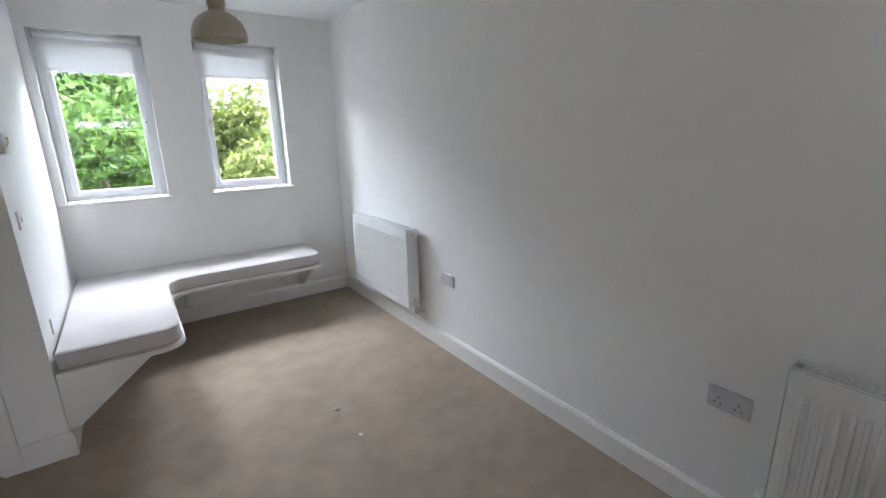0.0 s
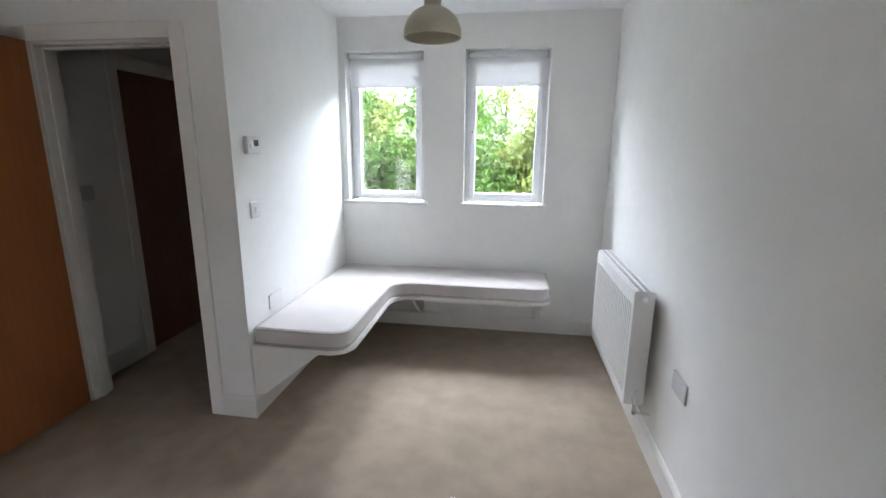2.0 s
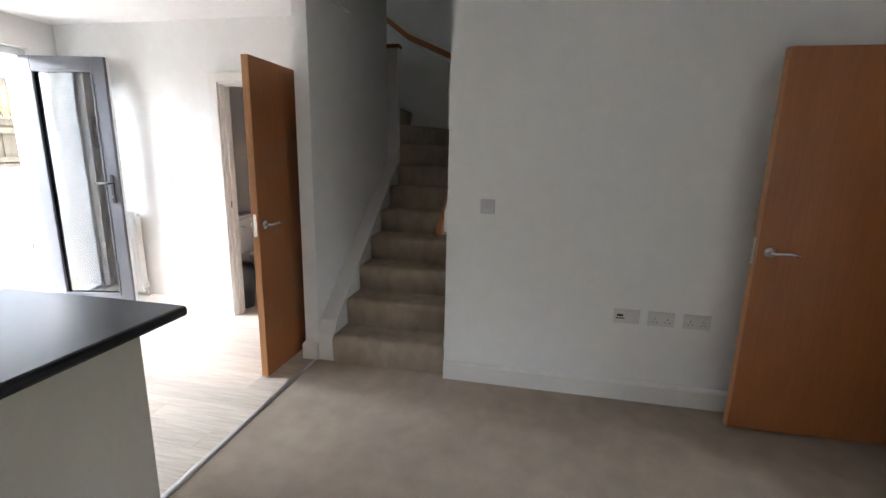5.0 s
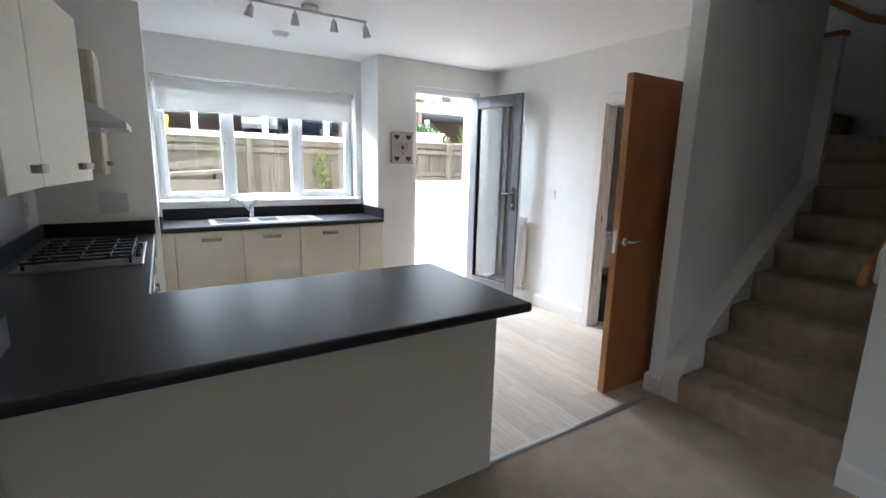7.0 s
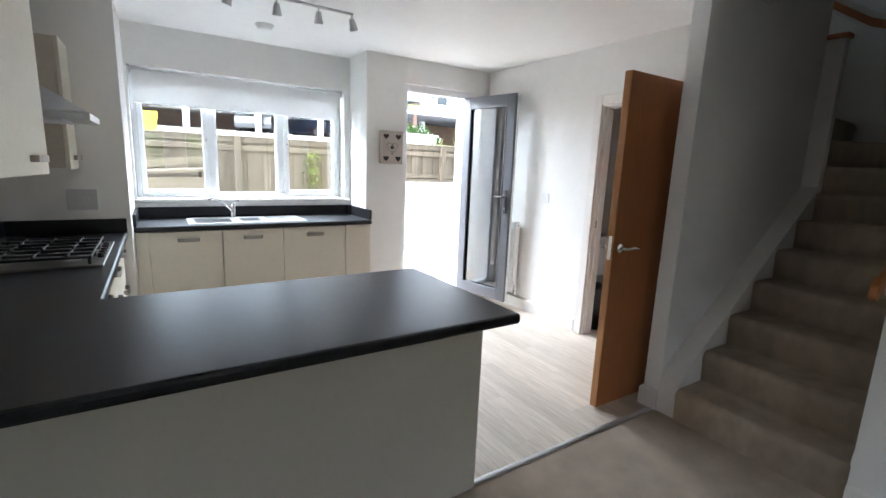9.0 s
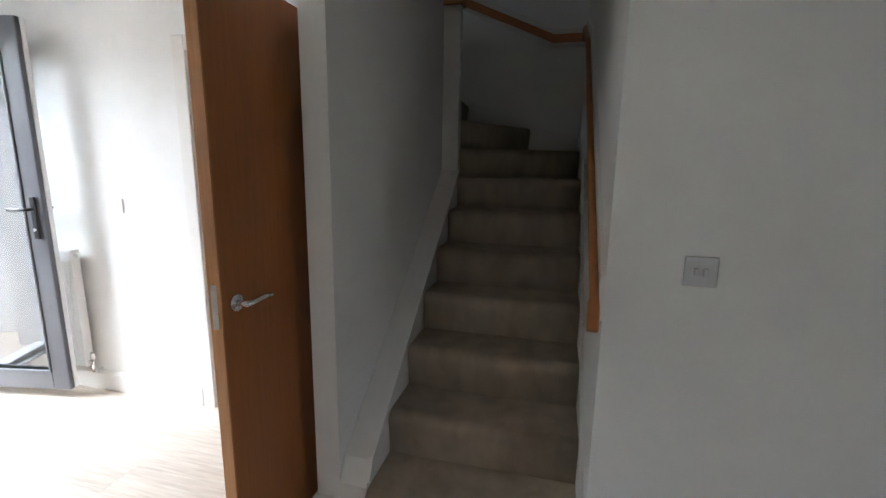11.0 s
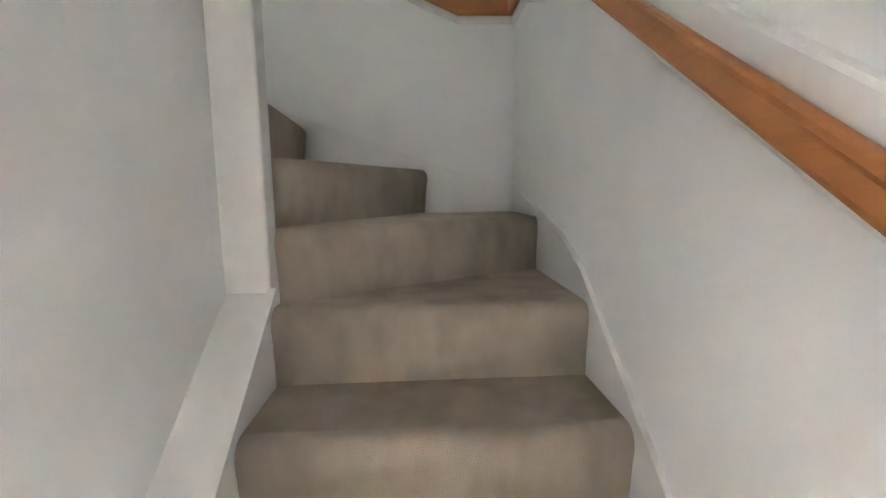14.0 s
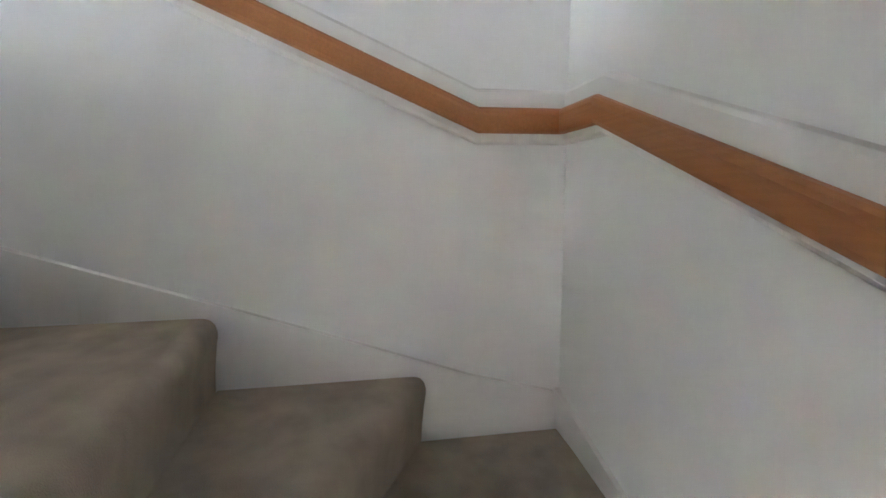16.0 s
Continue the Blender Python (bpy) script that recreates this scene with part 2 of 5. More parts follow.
def prism(pts, z0, z1, axis="z", bevel=0.0):
    bm = add_prism(bmesh.new(), pts, z0, z1, axis)
    if bevel:
        bmesh.ops.bevel(bm, geom=bm.edges[:], offset=bevel, segments=2, profile=0.5, affect="EDGES")
    return bm


def lathe(profile, n=32, bm=None):
    bm = bm or bmesh.new()
    rings = [[bm.verts.new((r * math.cos(2 * math.pi * i / n), r * math.sin(2 * math.pi * i / n), z)) for i in range(n)] for r, z in profile]
    for a, b in zip(rings, rings[1:]):
        for i in range(n):
            bm.faces.new((a[i], a[(i + 1) % n], b[(i + 1) % n], b[i]))
    return bm


def tube(points, r, n=10):
    """A round bar through the points."""
    bm = bmesh.new()
    pts = [Vector(p) for p in points]
    rings = []
    for i, p in enumerate(pts):
        d = (pts[min(i + 1, len(pts) - 1)] - pts[max(i - 1, 0)]).normalized()
        side = d.cross(Vector((0.31, 0.17, 0.93))).normalized()
        up = side.cross(d)
        rings.append([bm.verts.new(p + r * (math.cos(2 * math.pi * k / n) * side + math.sin(2 * math.pi * k / n) * up)) for k in range(n)])
    for a, b in zip(rings, rings[1:]):
        for i in range(n):
            bm.faces.new((a[i], a[(i + 1) % n], b[(i + 1) % n], b[i]))
    bm.faces.new(rings[0])
    bm.faces.new(rings[-1][::-1])
    return bm


def cap(bm, verts):
    """Close a flat ring of any outline with triangles."""
    for a, b, c in tessellate_polygon([[v.co for v in verts]]):
        bm.faces.new((verts[a], verts[b], verts[c]))


def rounded(pts, radii, n=6):
    """A polygon with its corners rounded by the radii."""
    out = []
    k = len(pts)
    for i in range(k):
        p, a, b = Vector(pts[i]), Vector(pts[i - 1]), Vector(pts[(i + 1) % k])
        r = radii[i]
        if r <= 0:
            out.append(tuple(p))
            continue
        u, v = (a - p).normalized(), (b - p).normalized()
        for s in range(n + 1):
            w = s / n
            out.append(tuple((1 - w) ** 2 * (p + u * r) + 2 * w * (1 - w) * p + w * w * (p + v * r)))
    return out


def wall(name, axis, u0, u1, p0, p1, z0, z1, holes, label, mat=None):
    """A wall along axis from u0 to u1, from face p0 to face p1, with holes (u0, u1, z0, z1) through it."""
    us = sorted({u0, u1, *[h[0] for h in holes], *[h[1] for h in holes]})
    zs = sorted({z0, z1, *[h[2] for h in holes], *[h[3] for h in holes]})
    bm = bmesh.new()
    cells = {}
    for i, (a, b) in enumerate(zip(us, us[1:])):
        for j, (c, d) in enumerate(zip(zs, zs[1:])):
            cells[i, j] = not any(h[0] < (a + b) / 2 < h[1] and h[2] < (c + d) / 2 < h[3] for h in holes)
    grid = {}

    def vert(i, j, k):
        if (i, j, k) not in grid:
            p = (p0, p1)[k]
            grid[i, j, k] = bm.verts.new((us[i], p, zs[j]) if axis == "x" else (p, us[i], zs[j]))
        return grid[i, j, k]
    for (i, j), solid in cells.items():
        if not solid:
            continue
        for k in (0, 1):
            bm.faces.new([vert(i, j, k), vert(i + 1, j, k), vert(i + 1, j + 1, k), vert(i, j + 1, k)])
        for di, dj, e in ((-1, 0, ((0, 0), (0, 1))), (1, 0, ((1, 0), (1, 1))), (0, -1, ((0, 0), (1, 0))), (0, 1, ((0, 1), (1, 1)))):
            if not cells.get((i + di, j + dj), False):
                (a, b), (c, d) = e
                bm.faces.new([vert(i + a, j + b, 0), vert(i + c, j + d, 0), vert(i + c, j + d, 1), vert(i + a, j + b, 1)])
    return structure(name, bm, mat or M_WALL, label, "wall")


CEIL, TOP = 2.465, 5.1
W_E, W_W, Y_WIN = 2.11, -1.21, 1.49
KX, KY, BAY_Y = -1.87, -6.07, -6.50

# ---- floors and ceilings ----
bm = bmesh.new()
add_box(bm, -1.4, 2.3, -3.43, 1.85, -0.2, 0.0)
structure("floor_carpet", bm, M_CARPET, "taupe cut-pile carpet with darker trodden marks", "carpet")
kitchen_floor = structure("floor_kitchen", box(-3.0, 2.3, -6.85, -3.43, -0.2, -0.008), M_CARCASS, "pale grey oak laminate floor of the kitchen", "floor")
strip = prism([(-3.448, 0.0), (-3.444, 0.008), (-3.436, 0.011), (-3.424, 0.011), (-3.416, 0.008), (-3.412, 0.0)], -1.225, 0.145, "x")
structure("floor_trim", strip, M_STEEL, "brushed metal threshold strip between carpet and laminate", "trim")

structure("ceiling_lounge", box(-1.4, 2.3, -3.36, 1.85, CEIL, CEIL + 0.25), M_CEIL, "flat white painted ceiling", "ceiling")
bm = bmesh.new()
add_box(bm, -1.87, 2.3, -6.62, -3.36, CEIL, CEIL + 0.25)
structure("ceiling_kitchen", bm, M_CEIL, "flat white painted kitchen ceiling", "ceiling")
structure("ceiling_cloakroom", box(-2.85, -1.87, -6.2, -3.51, CEIL, CEIL + 0.25), M_CEIL, "white ceiling of the cloakroom", "ceiling")
structure("ceiling_stairwell", box(-4.0, -1.0, -7.4, -2.3, TOP, TOP + 0.1), M_CEIL, "white ceiling above the stairwell", "ceiling")

# ---- walls ----
WINS = [(0.055, 0.684, 1.05, 2.22), (1.005, 1.637, 1.05, 2.22)]
wall("wall_north", "x", 0.0, W_E, Y_WIN, Y_WIN + 0.3, 0, CEIL, WINS, "off-white painted wall with two deep window openings")
wall("wall_east", "y", -7.0, Y_WIN + 0.3, W_E, W_E + 0.2, 0, CEIL, [], "off-white painted plain long wall")
wall("wall_alcove", "y", 0.0, 1.79, -0.12, 0.0, 0, CEIL, [], "off-white painted wall beside the bench")
wall("wall_door", "x", W_W, -0.12, 0.0, 0.12, 0, CEIL, [(-1.05, -0.25, 0, 2.0)], "off-white painted wall with an inner doorway")
wall("wall_west", "y", -2.48, 0.0, W_W - 0.1, W_W, 0, CEIL + 0.25, [], "off-white painted wall between stairs and doorway")
wall("wall_hall_west", "y", 0.0, 1.79, W_W - 0.1, W_W, 0, CEIL, [(0.66, 1.43, 0, 2.0)], "off-white hall wall with a door")
# unseen panel added behind the hall door, so no daylight leaks under it
structure("wall_light_stop", box(-1.42, -1.315, 0.5, 1.6, 0, 2.2), M_WALL, "unseen plain wall added behind the hall door to stop light", "wall")
wall("wall_hall_end", "x", -1.4, 0.0, 1.79, 1.89, 0, CEIL, [], "plain wall closing the hall")
wall("wall_stair_north", "x", -3.85, W_W - 0.1, -2.48, -2.36, 0, TOP, [], "off-white painted stair wall carrying the handrail")
wall("wall_stair_far", "y", -7.2, -2.36, -3.87, -3.75, 0, TOP, [(-6.75, -6.4, 3.55, 4.2)], "off-white painted wall at the turn of the stairs")
wall("wall_stair_south", "x", -2.80, -1.255, -3.50, -3.40, 0, TOP, [], "off-white painted wall between stairs and kitchen")
wall("wall_stair_inner", "y", -7.2, -3.46, -2.96, -2.87, 0, CEIL + 0.25, [], "off-white painted inner wall of the upper flight")
wall("wall_upper_south", "x", -3.87, -1.2, -7.3, -7.2, 2.7, TOP, [], "plain upper wall closing the landing")
wall("wall_upper_east", "y", -7.2, -2.36, -1.31, -1.21, CEIL + 0.25, TOP, [], "plain upper wall closing the landing")
structure("floor_landing", box(-2.87, -1.31, -7.2, -3.502, CEIL + 0.25, CEIL + 0.27), M_CARPET, "taupe carpet of the upper landing", "carpet")
structure("floor_landing_end", box(-3.75, -2.87, -7.2, -4.72, CEIL + 0.02, CEIL + 0.25), M_CARPET, "taupe carpet at the head of the stairs", "carpet")
structure("wall_upper_storey", box(-1.205, 2.31, -6.62, 1.79, CEIL + 0.255, TOP + 0.1), M_RENDER, "plain rendered upper storey of the house", "wall")
structure("roof", prism([(-7.5, TOP + 0.105), (2.1, TOP + 0.105), (-2.5, TOP + 2.3)], -4.1, 2.45, "x"), M_ROOF, "pitched slate roof of the house", "roof")
wall("wall_kitchen_west", "y", KY - 0.1, -3.50, KX - 0.12, KX, 0, CEIL, [(-4.53, -3.62, 0, 2.0)], "off-white kitchen wall with a cloakroom doorway")
wall("wall_kitchen_south", "x", KX - 0.12, -0.43, KY - 0.3, KY, 0, CEIL, [(-1.655, -0.835, 0, 2.23)], "off-white kitchen wall with the back doorway")
wall("wall_bay_side", "y", -6.8, KY - 0.3, -0.53, -0.43, 0, CEIL, [], "side wall of the window bay")
wall("wall_bay", "x", -0.43, 1.45, BAY_Y - 0.3, BAY_Y, 0, CEIL, [(-0.365, 1.43, 1.06, 2.145)], "white wall of the window bay behind the sink")
wall("wall_pier_south", "y", -6.8, -5.72, 1.45, W_E, 0, CEIL, [], "white pier beside the window bay")
wall("wall_pier_north", "y", -3.58, -3.11, 1.835, W_E, 0, CEIL, [], "white pier at the end of the peninsula")
wall("wall_cloak_far", "x", -2.87, KX - 0.12, -6.17, -6.07, 0, CEIL, [], "cloakroom wall", M_WALL)


# ---- skirting boards ----
def skirting(pts, label="white painted skirting board"):
    """A board along the points; the room lies to the right of the way they run."""
    bm = bmesh.new()
    prof = [(0, 0), (0.018, 0), (0.018, 0.108), (0.010, 0.122), (0.004, 0.128), (0, 0.128)]
    P = [Vector(p) for p in pts]
    rings = []
    for i, p in enumerate(P):
        d0 = (P[i] - P[i - 1]).normalized() if i else (P[1] - P[0]).normalized()
        d1 = (P[i + 1] - P[i]).normalized() if i + 1 < len(P) else d0
        n0, n1 = Vector((d0.y, -d0.x)), Vector((d1.y, -d1.x))
        n = (n0 + n1) / max(0.3, 1 + n0.dot(n1))
        rings.append([bm.verts.new((p.x + n.x * w, p.y + n.y * w, z)) for w, z in prof])
    for a, b in zip(rings, rings[1:]):
        for k in range(len(prof)):
            l = (k + 1) % len(prof)
            bm.faces.new((a[k], a[l], b[l], b[k]))
    bm.faces.new(rings[0])
    bm.faces.new(rings[-1])
    structure("baseboard", bm, M_TRIM, label, "skirting")


skirting([(-0.18, 0.0), (0.0, 0.0), (0.0, Y_WIN), (W_E, Y_WIN), (W_E, -3.11), (1.835, -3.11)])
skirting([(W_W, -2.48), (W_W, 0.0), (-1.125, 0.0)])
skirting([(KX, -3.502), (-1.2552, -3.502), (-1.2552, -3.402)])
skirting([(-1.735, KY), (KX, KY), (KX, -4.605)])
skirting([(-0.43, KY), (-0.76, KY)])
skirting([(W_W, 0.12), (W_W, 0.585)], "white skirting board in the dim hall")


# ---- door linings, architraves ----
def door_frame(name, axis, u0, u1, face0, face1, h, sides=(True, True)):
    """A lining within an opening u0..u1 of height h between two wall faces, and flat architraves on the faces."""
    ob = thing(name, "white painted door lining and architrave", "door frame")
    ob["kind"] = "structure"

    def put(label, a0, a1, p0, p1, z0, z1):
        b = box(a0, a1, p0, p1, z0, z1, 0.003, 1) if axis == "x" else box(p0, p1, a0, a1, z0, z1, 0.003, 1)
        part(label, b, M_TRIM, ob)
    lo, hi = min(face0, face1), max(face0, face1)
    put("jamb", u0, u0 + 0.022, lo, hi, 0, h)
    put("jamb", u1 - 0.022, u1, lo, hi, 0, h)
    put("head", u0 + 0.022, u1 - 0.022, lo, hi, h - 0.022, h)
    mid = (lo + hi) / 2
    put("stop", u0 + 0.022, u0 + 0.034, mid - 0.02, mid + 0.02, 0, h - 0.022)
    put("stop", u1 - 0.034, u1 - 0.022, mid - 0.02, mid + 0.02, 0, h - 0.022)
    put("stop", u0 + 0.034, u1 - 0.034, mid - 0.02, mid + 0.02, h - 0.034, h - 0.022)
    for on, f, s in ((sides[0], face0, -1 if face0 < face1 else 1), (sides[1], face1, 1 if face0 < face1 else -1)):
        if on:
            a, b = sorted((f, f + s * 0.018))
            put("architrave", u0 - 0.068, u0 + 0.008, a, b, 0, h + 0.068)
            put("architrave", u1 - 0.008, u1 + 0.068, a, b, 0, h + 0.068)
            put("architrave", u0 + 0.008, u1 - 0.008, a, b, h - 0.008, h + 0.068)
    return ob


door_frame("door_1", "x", -1.05, -0.25, 0.0, 0.12, 2.0)
door_frame("door_2", "y", -4.53, -3.62, KX, KX - 0.12, 2.0)
door_frame("door_3", "y", 0.66, 1.43, W_W, W_W - 0.1, 2.0)


def lever(parent, x, y, z, out, along, name="door_handle"):
    """A round-rose lever handle: out is the face's way (+1 or -1 in y), along the lever's way in x."""
    bm = bmesh.new()
    add_cyl(bm, (x, y, z), (x, y + out * 0.008, z), 0.026, n=24)
    add_cyl(bm, (x, y + out * 0.008, z), (x, y + out * 0.048, z), 0.009, n=14)
    h = part(name, bm, M_CHROME, parent, "polished chrome lever handle", True)
    pts = [(x, y + out * 0.045, z), (x + along * 0.02, y + out * 0.05, z + 0.001), (x + along * 0.07, y + out * 0.05, z + 0.004), (x + along * 0.115, y + out * 0.047, z - 0.002)]
    part("lever", tube(pts, 0.0085, 12), M_CHROME, h, "", True)


def oak_door(name, label, x, y, rz, w, h=1.981, lever_z=1.0, veneer=M_OAK, edge=M_OAK_EDGE):
    """A flush veneered leaf, hinged at its origin, reaching along its own x."""
    ob = thing(name, label, "door", x, y, 0.012, rz)
    part("leaf", box(0.006, w - 0.006, -0.022, 0.022, 0, h, 0.001, 1), veneer, ob)
    part("lipping", box(w - 0.006, w, -0.022, 0.022, 0, h, 0.001, 1), edge, ob, "paler solid oak edge")
    part("lipping", box(0, 0.006, -0.022, 0.022, 0, h, 0.001, 1), edge, ob, "paler solid oak edge")
    for s in (-1, 1):
        lever(ob, w - 0.06, s * 0.0221, lever_z, s, -1)
    part("latch_plate", box(w, w + 0.0015, -0.011, 0.011, lever_z - 0.07, lever_z + 0.07, 0.0005, 1), M_CHROME, ob, "steel latch plate")
    for z in (0.2, 1.0, 1.76):
        part("hinge", cyl((-0.006, -0.02, z - 0.045), (-0.006, -0.02, z + 0.045), 0.006, n=10), M_CHROME, ob, "steel butt hinge")
    return ob


oak_door("oak_door", "open flush oak-veneer door with chrome lever, against the wall", -1.052, -0.03, -89.0, 0.80)
oak_door("oak_door", "wide open flush oak-veneer cloakroom door with chrome levers", -1.775, -3.605, -0.5, 0.86)
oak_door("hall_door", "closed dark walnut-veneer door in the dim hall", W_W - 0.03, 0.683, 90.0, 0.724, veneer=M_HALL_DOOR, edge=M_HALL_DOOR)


# ---- windows ----
def casement(name, axis_x0, axis_x1, y, z0, z1, lights, inward, label):
    """A uPVC window in the plane y: an outer frame, mullions at the given places, sashes, panes, handles. inward: the room's way in y."""
    ob = thing(name, label, "window")
    ob["kind"] = "structure"
    f = 0.042
    part("window_frame", box(axis_x0, axis_x0 + f, y - 0.035, y + 0.035, z0, z1, 0.006), M_UPVC, ob)
    part("window_frame", box(axis_x1 - f, axis_x1, y - 0.035, y + 0.035, z0, z1, 0.006), M_UPVC, ob)
    part("window_frame", box(axis_x0 + f, axis_x1 - f, y - 0.035, y + 0.035, z0, z0 + f, 0.006), M_UPVC, ob)
    part("window_frame", box(axis_x0 + f, axis_x1 - f, y - 0.035, y + 0.035, z1 - f, z1, 0.006), M_UPVC, ob)
    xs = [axis_x0 + f / 2, *[l[0] for l in lights[1:]], axis_x1 - f / 2]
    for m in xs[1:-1]:
        part("mullion", box(m - 0.032, m + 0.032, y - 0.034, y + 0.034, z0 + f, z1 - f, 0.006), M_UPVC, ob)
    for (a, b), (_, opens, handle) in zip(zip(xs, xs[1:]), lights):
        a0, b0 = a + (0.028 if a > axis_x0 + f else 0.017), b - (0.028 if b < axis_x1 - f else 0.017)
        s = 0.044 if opens else 0.018
        ys = sorted((y + inward * 0.012, y + inward * 0.058)) if opens else sorted((y - 0.012, y + 0.02))
        zz0, zz1 = z0 + f - 0.012, z1 - f + 0.012
        sash = part("sash", box(a0, a0 + s, *ys, zz0, zz1, 0.006), M_UPVC, ob)
        part("stile", box(b0 - s, b0, *ys, zz0, zz1, 0.006), M_UPVC, sash)
        part("rail", box(a0 + s, b0 - s, *ys, zz0, zz0 + s, 0.006), M_UPVC, sash)
        part("rail", box(a0 + s, b0 - s, *ys, zz1 - s, zz1, 0.006), M_UPVC, sash)
        pane = part("pane", box(a0 + s - 0.004, b0 - s + 0.004, y - 0.003, y + 0.003, zz0 + s - 0.004, zz1 - s + 0.004), M_GLASS, ob, "clear double-glazed pane")
        pane.visible_shadow = False
        if handle:
            hx = a0 + s / 2 if handle < 0 else b0 - s / 2
            face = y + inward * 0.058
            zc = (z0 + z1) / 2 - 0.02
            bm = box(hx - 0.011, hx + 0.011, *sorted((face, face + inward * 0.01)), zc - 0.03, zc + 0.03, 0.004)
            add_box(bm, hx - 0.007, hx + 0.007, *sorted((face + inward * 0.01, face + inward * 0.035)), zc - 0.012, zc + 0.012, 0.003)
            add_box(bm, hx - 0.008, hx + 0.008, *sorted((face + inward * 0.025, face + inward * 0.037)), zc - 0.1, zc + 0.012, 0.004)
            part("window_handle", bm, M_PLASTIC, sash, "white lever with a dark lock button")
            part("lock_button", cyl((hx, face + inward * 0.037, zc), (hx, face + inward * 0.040, zc), 0.005, n=10), M_DARK, sash)
    return ob


WY = Y_WIN + 0.15
casement("window_1", 0.055, 0.684, WY, 1.065, 2.22, [(0, True, 1)], -1, "white uPVC casement window looking onto leafy trees")
casement("window_2", 1.005, 1.637, WY, 1.065, 2.22, [(0, True, -1)], -1, "white uPVC casement window looking onto leafy trees")
casement("window_3", -0.365, 1.43, -6.66, 1.075, 2.145, [(0, True, 1), (0.235, False, 0), (0.838, True, -1)], 1, "wide white uPVC kitchen window of three lights")
structure("window_sill", box(0.0, 0.72, Y_WIN - 0.012, WY - 0.036, 1.04, 1.064, 0.006), M_TRIM, "white painted window board", "sill")
structure("window_sill", box(0.985, 1.665, Y_WIN - 0.012, WY - 0.036, 1.04, 1.064, 0.006), M_TRIM, "white painted window board", "sill")
structure("window_sill", box(-0.43, 1.45, BAY_Y - 0.115, BAY_Y + 0.03, 1.045, 1.072, 0.006), M_TRIM, "white painted kitchen window board", "sill")


def blind(x0, x1, y, top, bottom, inward, label):
    ob = thing("roller_blind", label, "blind")
    part("roller", cyl((x0 + 0.02, y, top - 0.025), (x1 - 0.02, y, top - 0.025), 0.02, n=20), M_BLIND, ob, "", True)
    part("cloth", box(x0 + 0.025, x1 - 0.025, y + 0.017, y + 0.0185, bottom, top - 0.025), M_BLIND, ob)
    part("bottom_bar", box(x0 + 0.025, x1 - 0.025, y + 0.012, y + 0.024, bottom - 0.022, bottom, 0.004), M_BLIND, ob)
    for x in (x0 + 0.008, x1 - 0.020):
        part("bracket", box(x, x + 0.012, y - 0.022, y + 0.03, top - 0.055, top - 0.002, 0.003), M_GREYPLATE, ob, "grey end bracket")
    return ob


blind(0.06, 0.68, Y_WIN + 0.055, 2.218, 1.98, -1, "white roller blind drawn a little way down")
blind(1.01, 1.632, Y_WIN + 0.055, 2.218, 1.98, -1, "white roller blind drawn a little way down")
blind(-0.36, 1.425, BAY_Y - 0.05, 2.143, 1.875, 1, "wide white roller blind drawn a little way down")


# ---- back door: white frame, grey leaf standing open ----
frame_ob = thing("door_4", "white uPVC back door frame with a low threshold", "door frame")
frame_ob["kind"] = "structure"
FY = KY - 0.09
for n, b in (("jamb", (-0.895, -0.835, FY - 0.035, FY + 0.035, 0.0, 2.23)), ("jamb", (-1.655, -1.595, FY - 0.035, FY + 0.035, 0.0, 2.23)),
             ("head", (-1.595, -0.895, FY - 0.035, FY + 0.035, 2.165, 2.23)), ("threshold", (-1.595, -0.895, FY - 0.05, FY + 0.05, 0.0, 0.05))):
    part(n, box(*b, 0.006), M_UPVC, frame_ob)
part("reveal_board", box(-1.655, -0.835, KY - 0.053, KY - 0.001, -0.01, 0.012, 0.003), M_UPVC, frame_ob)

leaf = thing("back_door", "open glazed back door, grey outside, with a black lever", "door", -1.60, FY + 0.045, 0.06, 101.0)
LW, LH = 0.70, 2.11
for n, b in (("stile", (0, 0.095, -0.03, 0.03, 0, LH)), ("stile", (LW - 0.105, LW, -0.03, 0.03, 0, LH)),
             ("rail", (0.095, LW - 0.105, -0.03, 0.03, 0, 0.11)), ("rail", (0.095, LW - 0.105, -0.03, 0.03, LH - 0.11, LH))):
    part(n, box(b[0], b[1], -0.03, 0.0, b[4], b[5], 0.006), M_GREY_DOOR, leaf, "anthracite grey outer face")
    part(n, box(b[0], b[1], 0.0005, 0.03, b[4], b[5], 0.006), M_UPVC, leaf, "white inner face")
for b in ((0.095, 0.107, -0.036, -0.02, 0.11, LH - 0.11), (LW - 0.117, LW - 0.105, -0.036, -0.02, 0.11, LH - 0.11),
          (0.107, LW - 0.117, -0.036, -0.02, 0.11, 0.122), (0.107, LW - 0.117, -0.036, -0.02, LH - 0.122, LH - 0.11)):
    part("glazing_bead", box(*b, 0.003), M_GREY_DOOR, leaf)
pane = part("pane", box(0.096, LW - 0.106, -0.004, 0.004, 0.111, LH - 0.111), M_DOOR_GLASS, leaf, "clear double-glazed pane full of reflections")
pane.visible_shadow = False
for s in (-1, 1):
    hm = part("door_handle", box(LW - 0.068, LW - 0.036, *sorted((s * 0.0301, s * 0.042)), 0.93, 1.17, 0.005), M_DARK, leaf, "black handle plate")
    part("lever", tube([(LW - 0.052, s * 0.04, 1.1), (LW - 0.052, s * 0.075, 1.1), (LW - 0.08, s * 0.078, 1.1), (LW - 0.165, s * 0.076, 1.098)], 0.009), M_DARK, hm, "", True)
    part("keyhole", cyl((LW - 0.052, s * 0.042, 0.985), (LW - 0.052, s * 0.046, 0.985), 0.009, n=12), M_CHROME, hm)


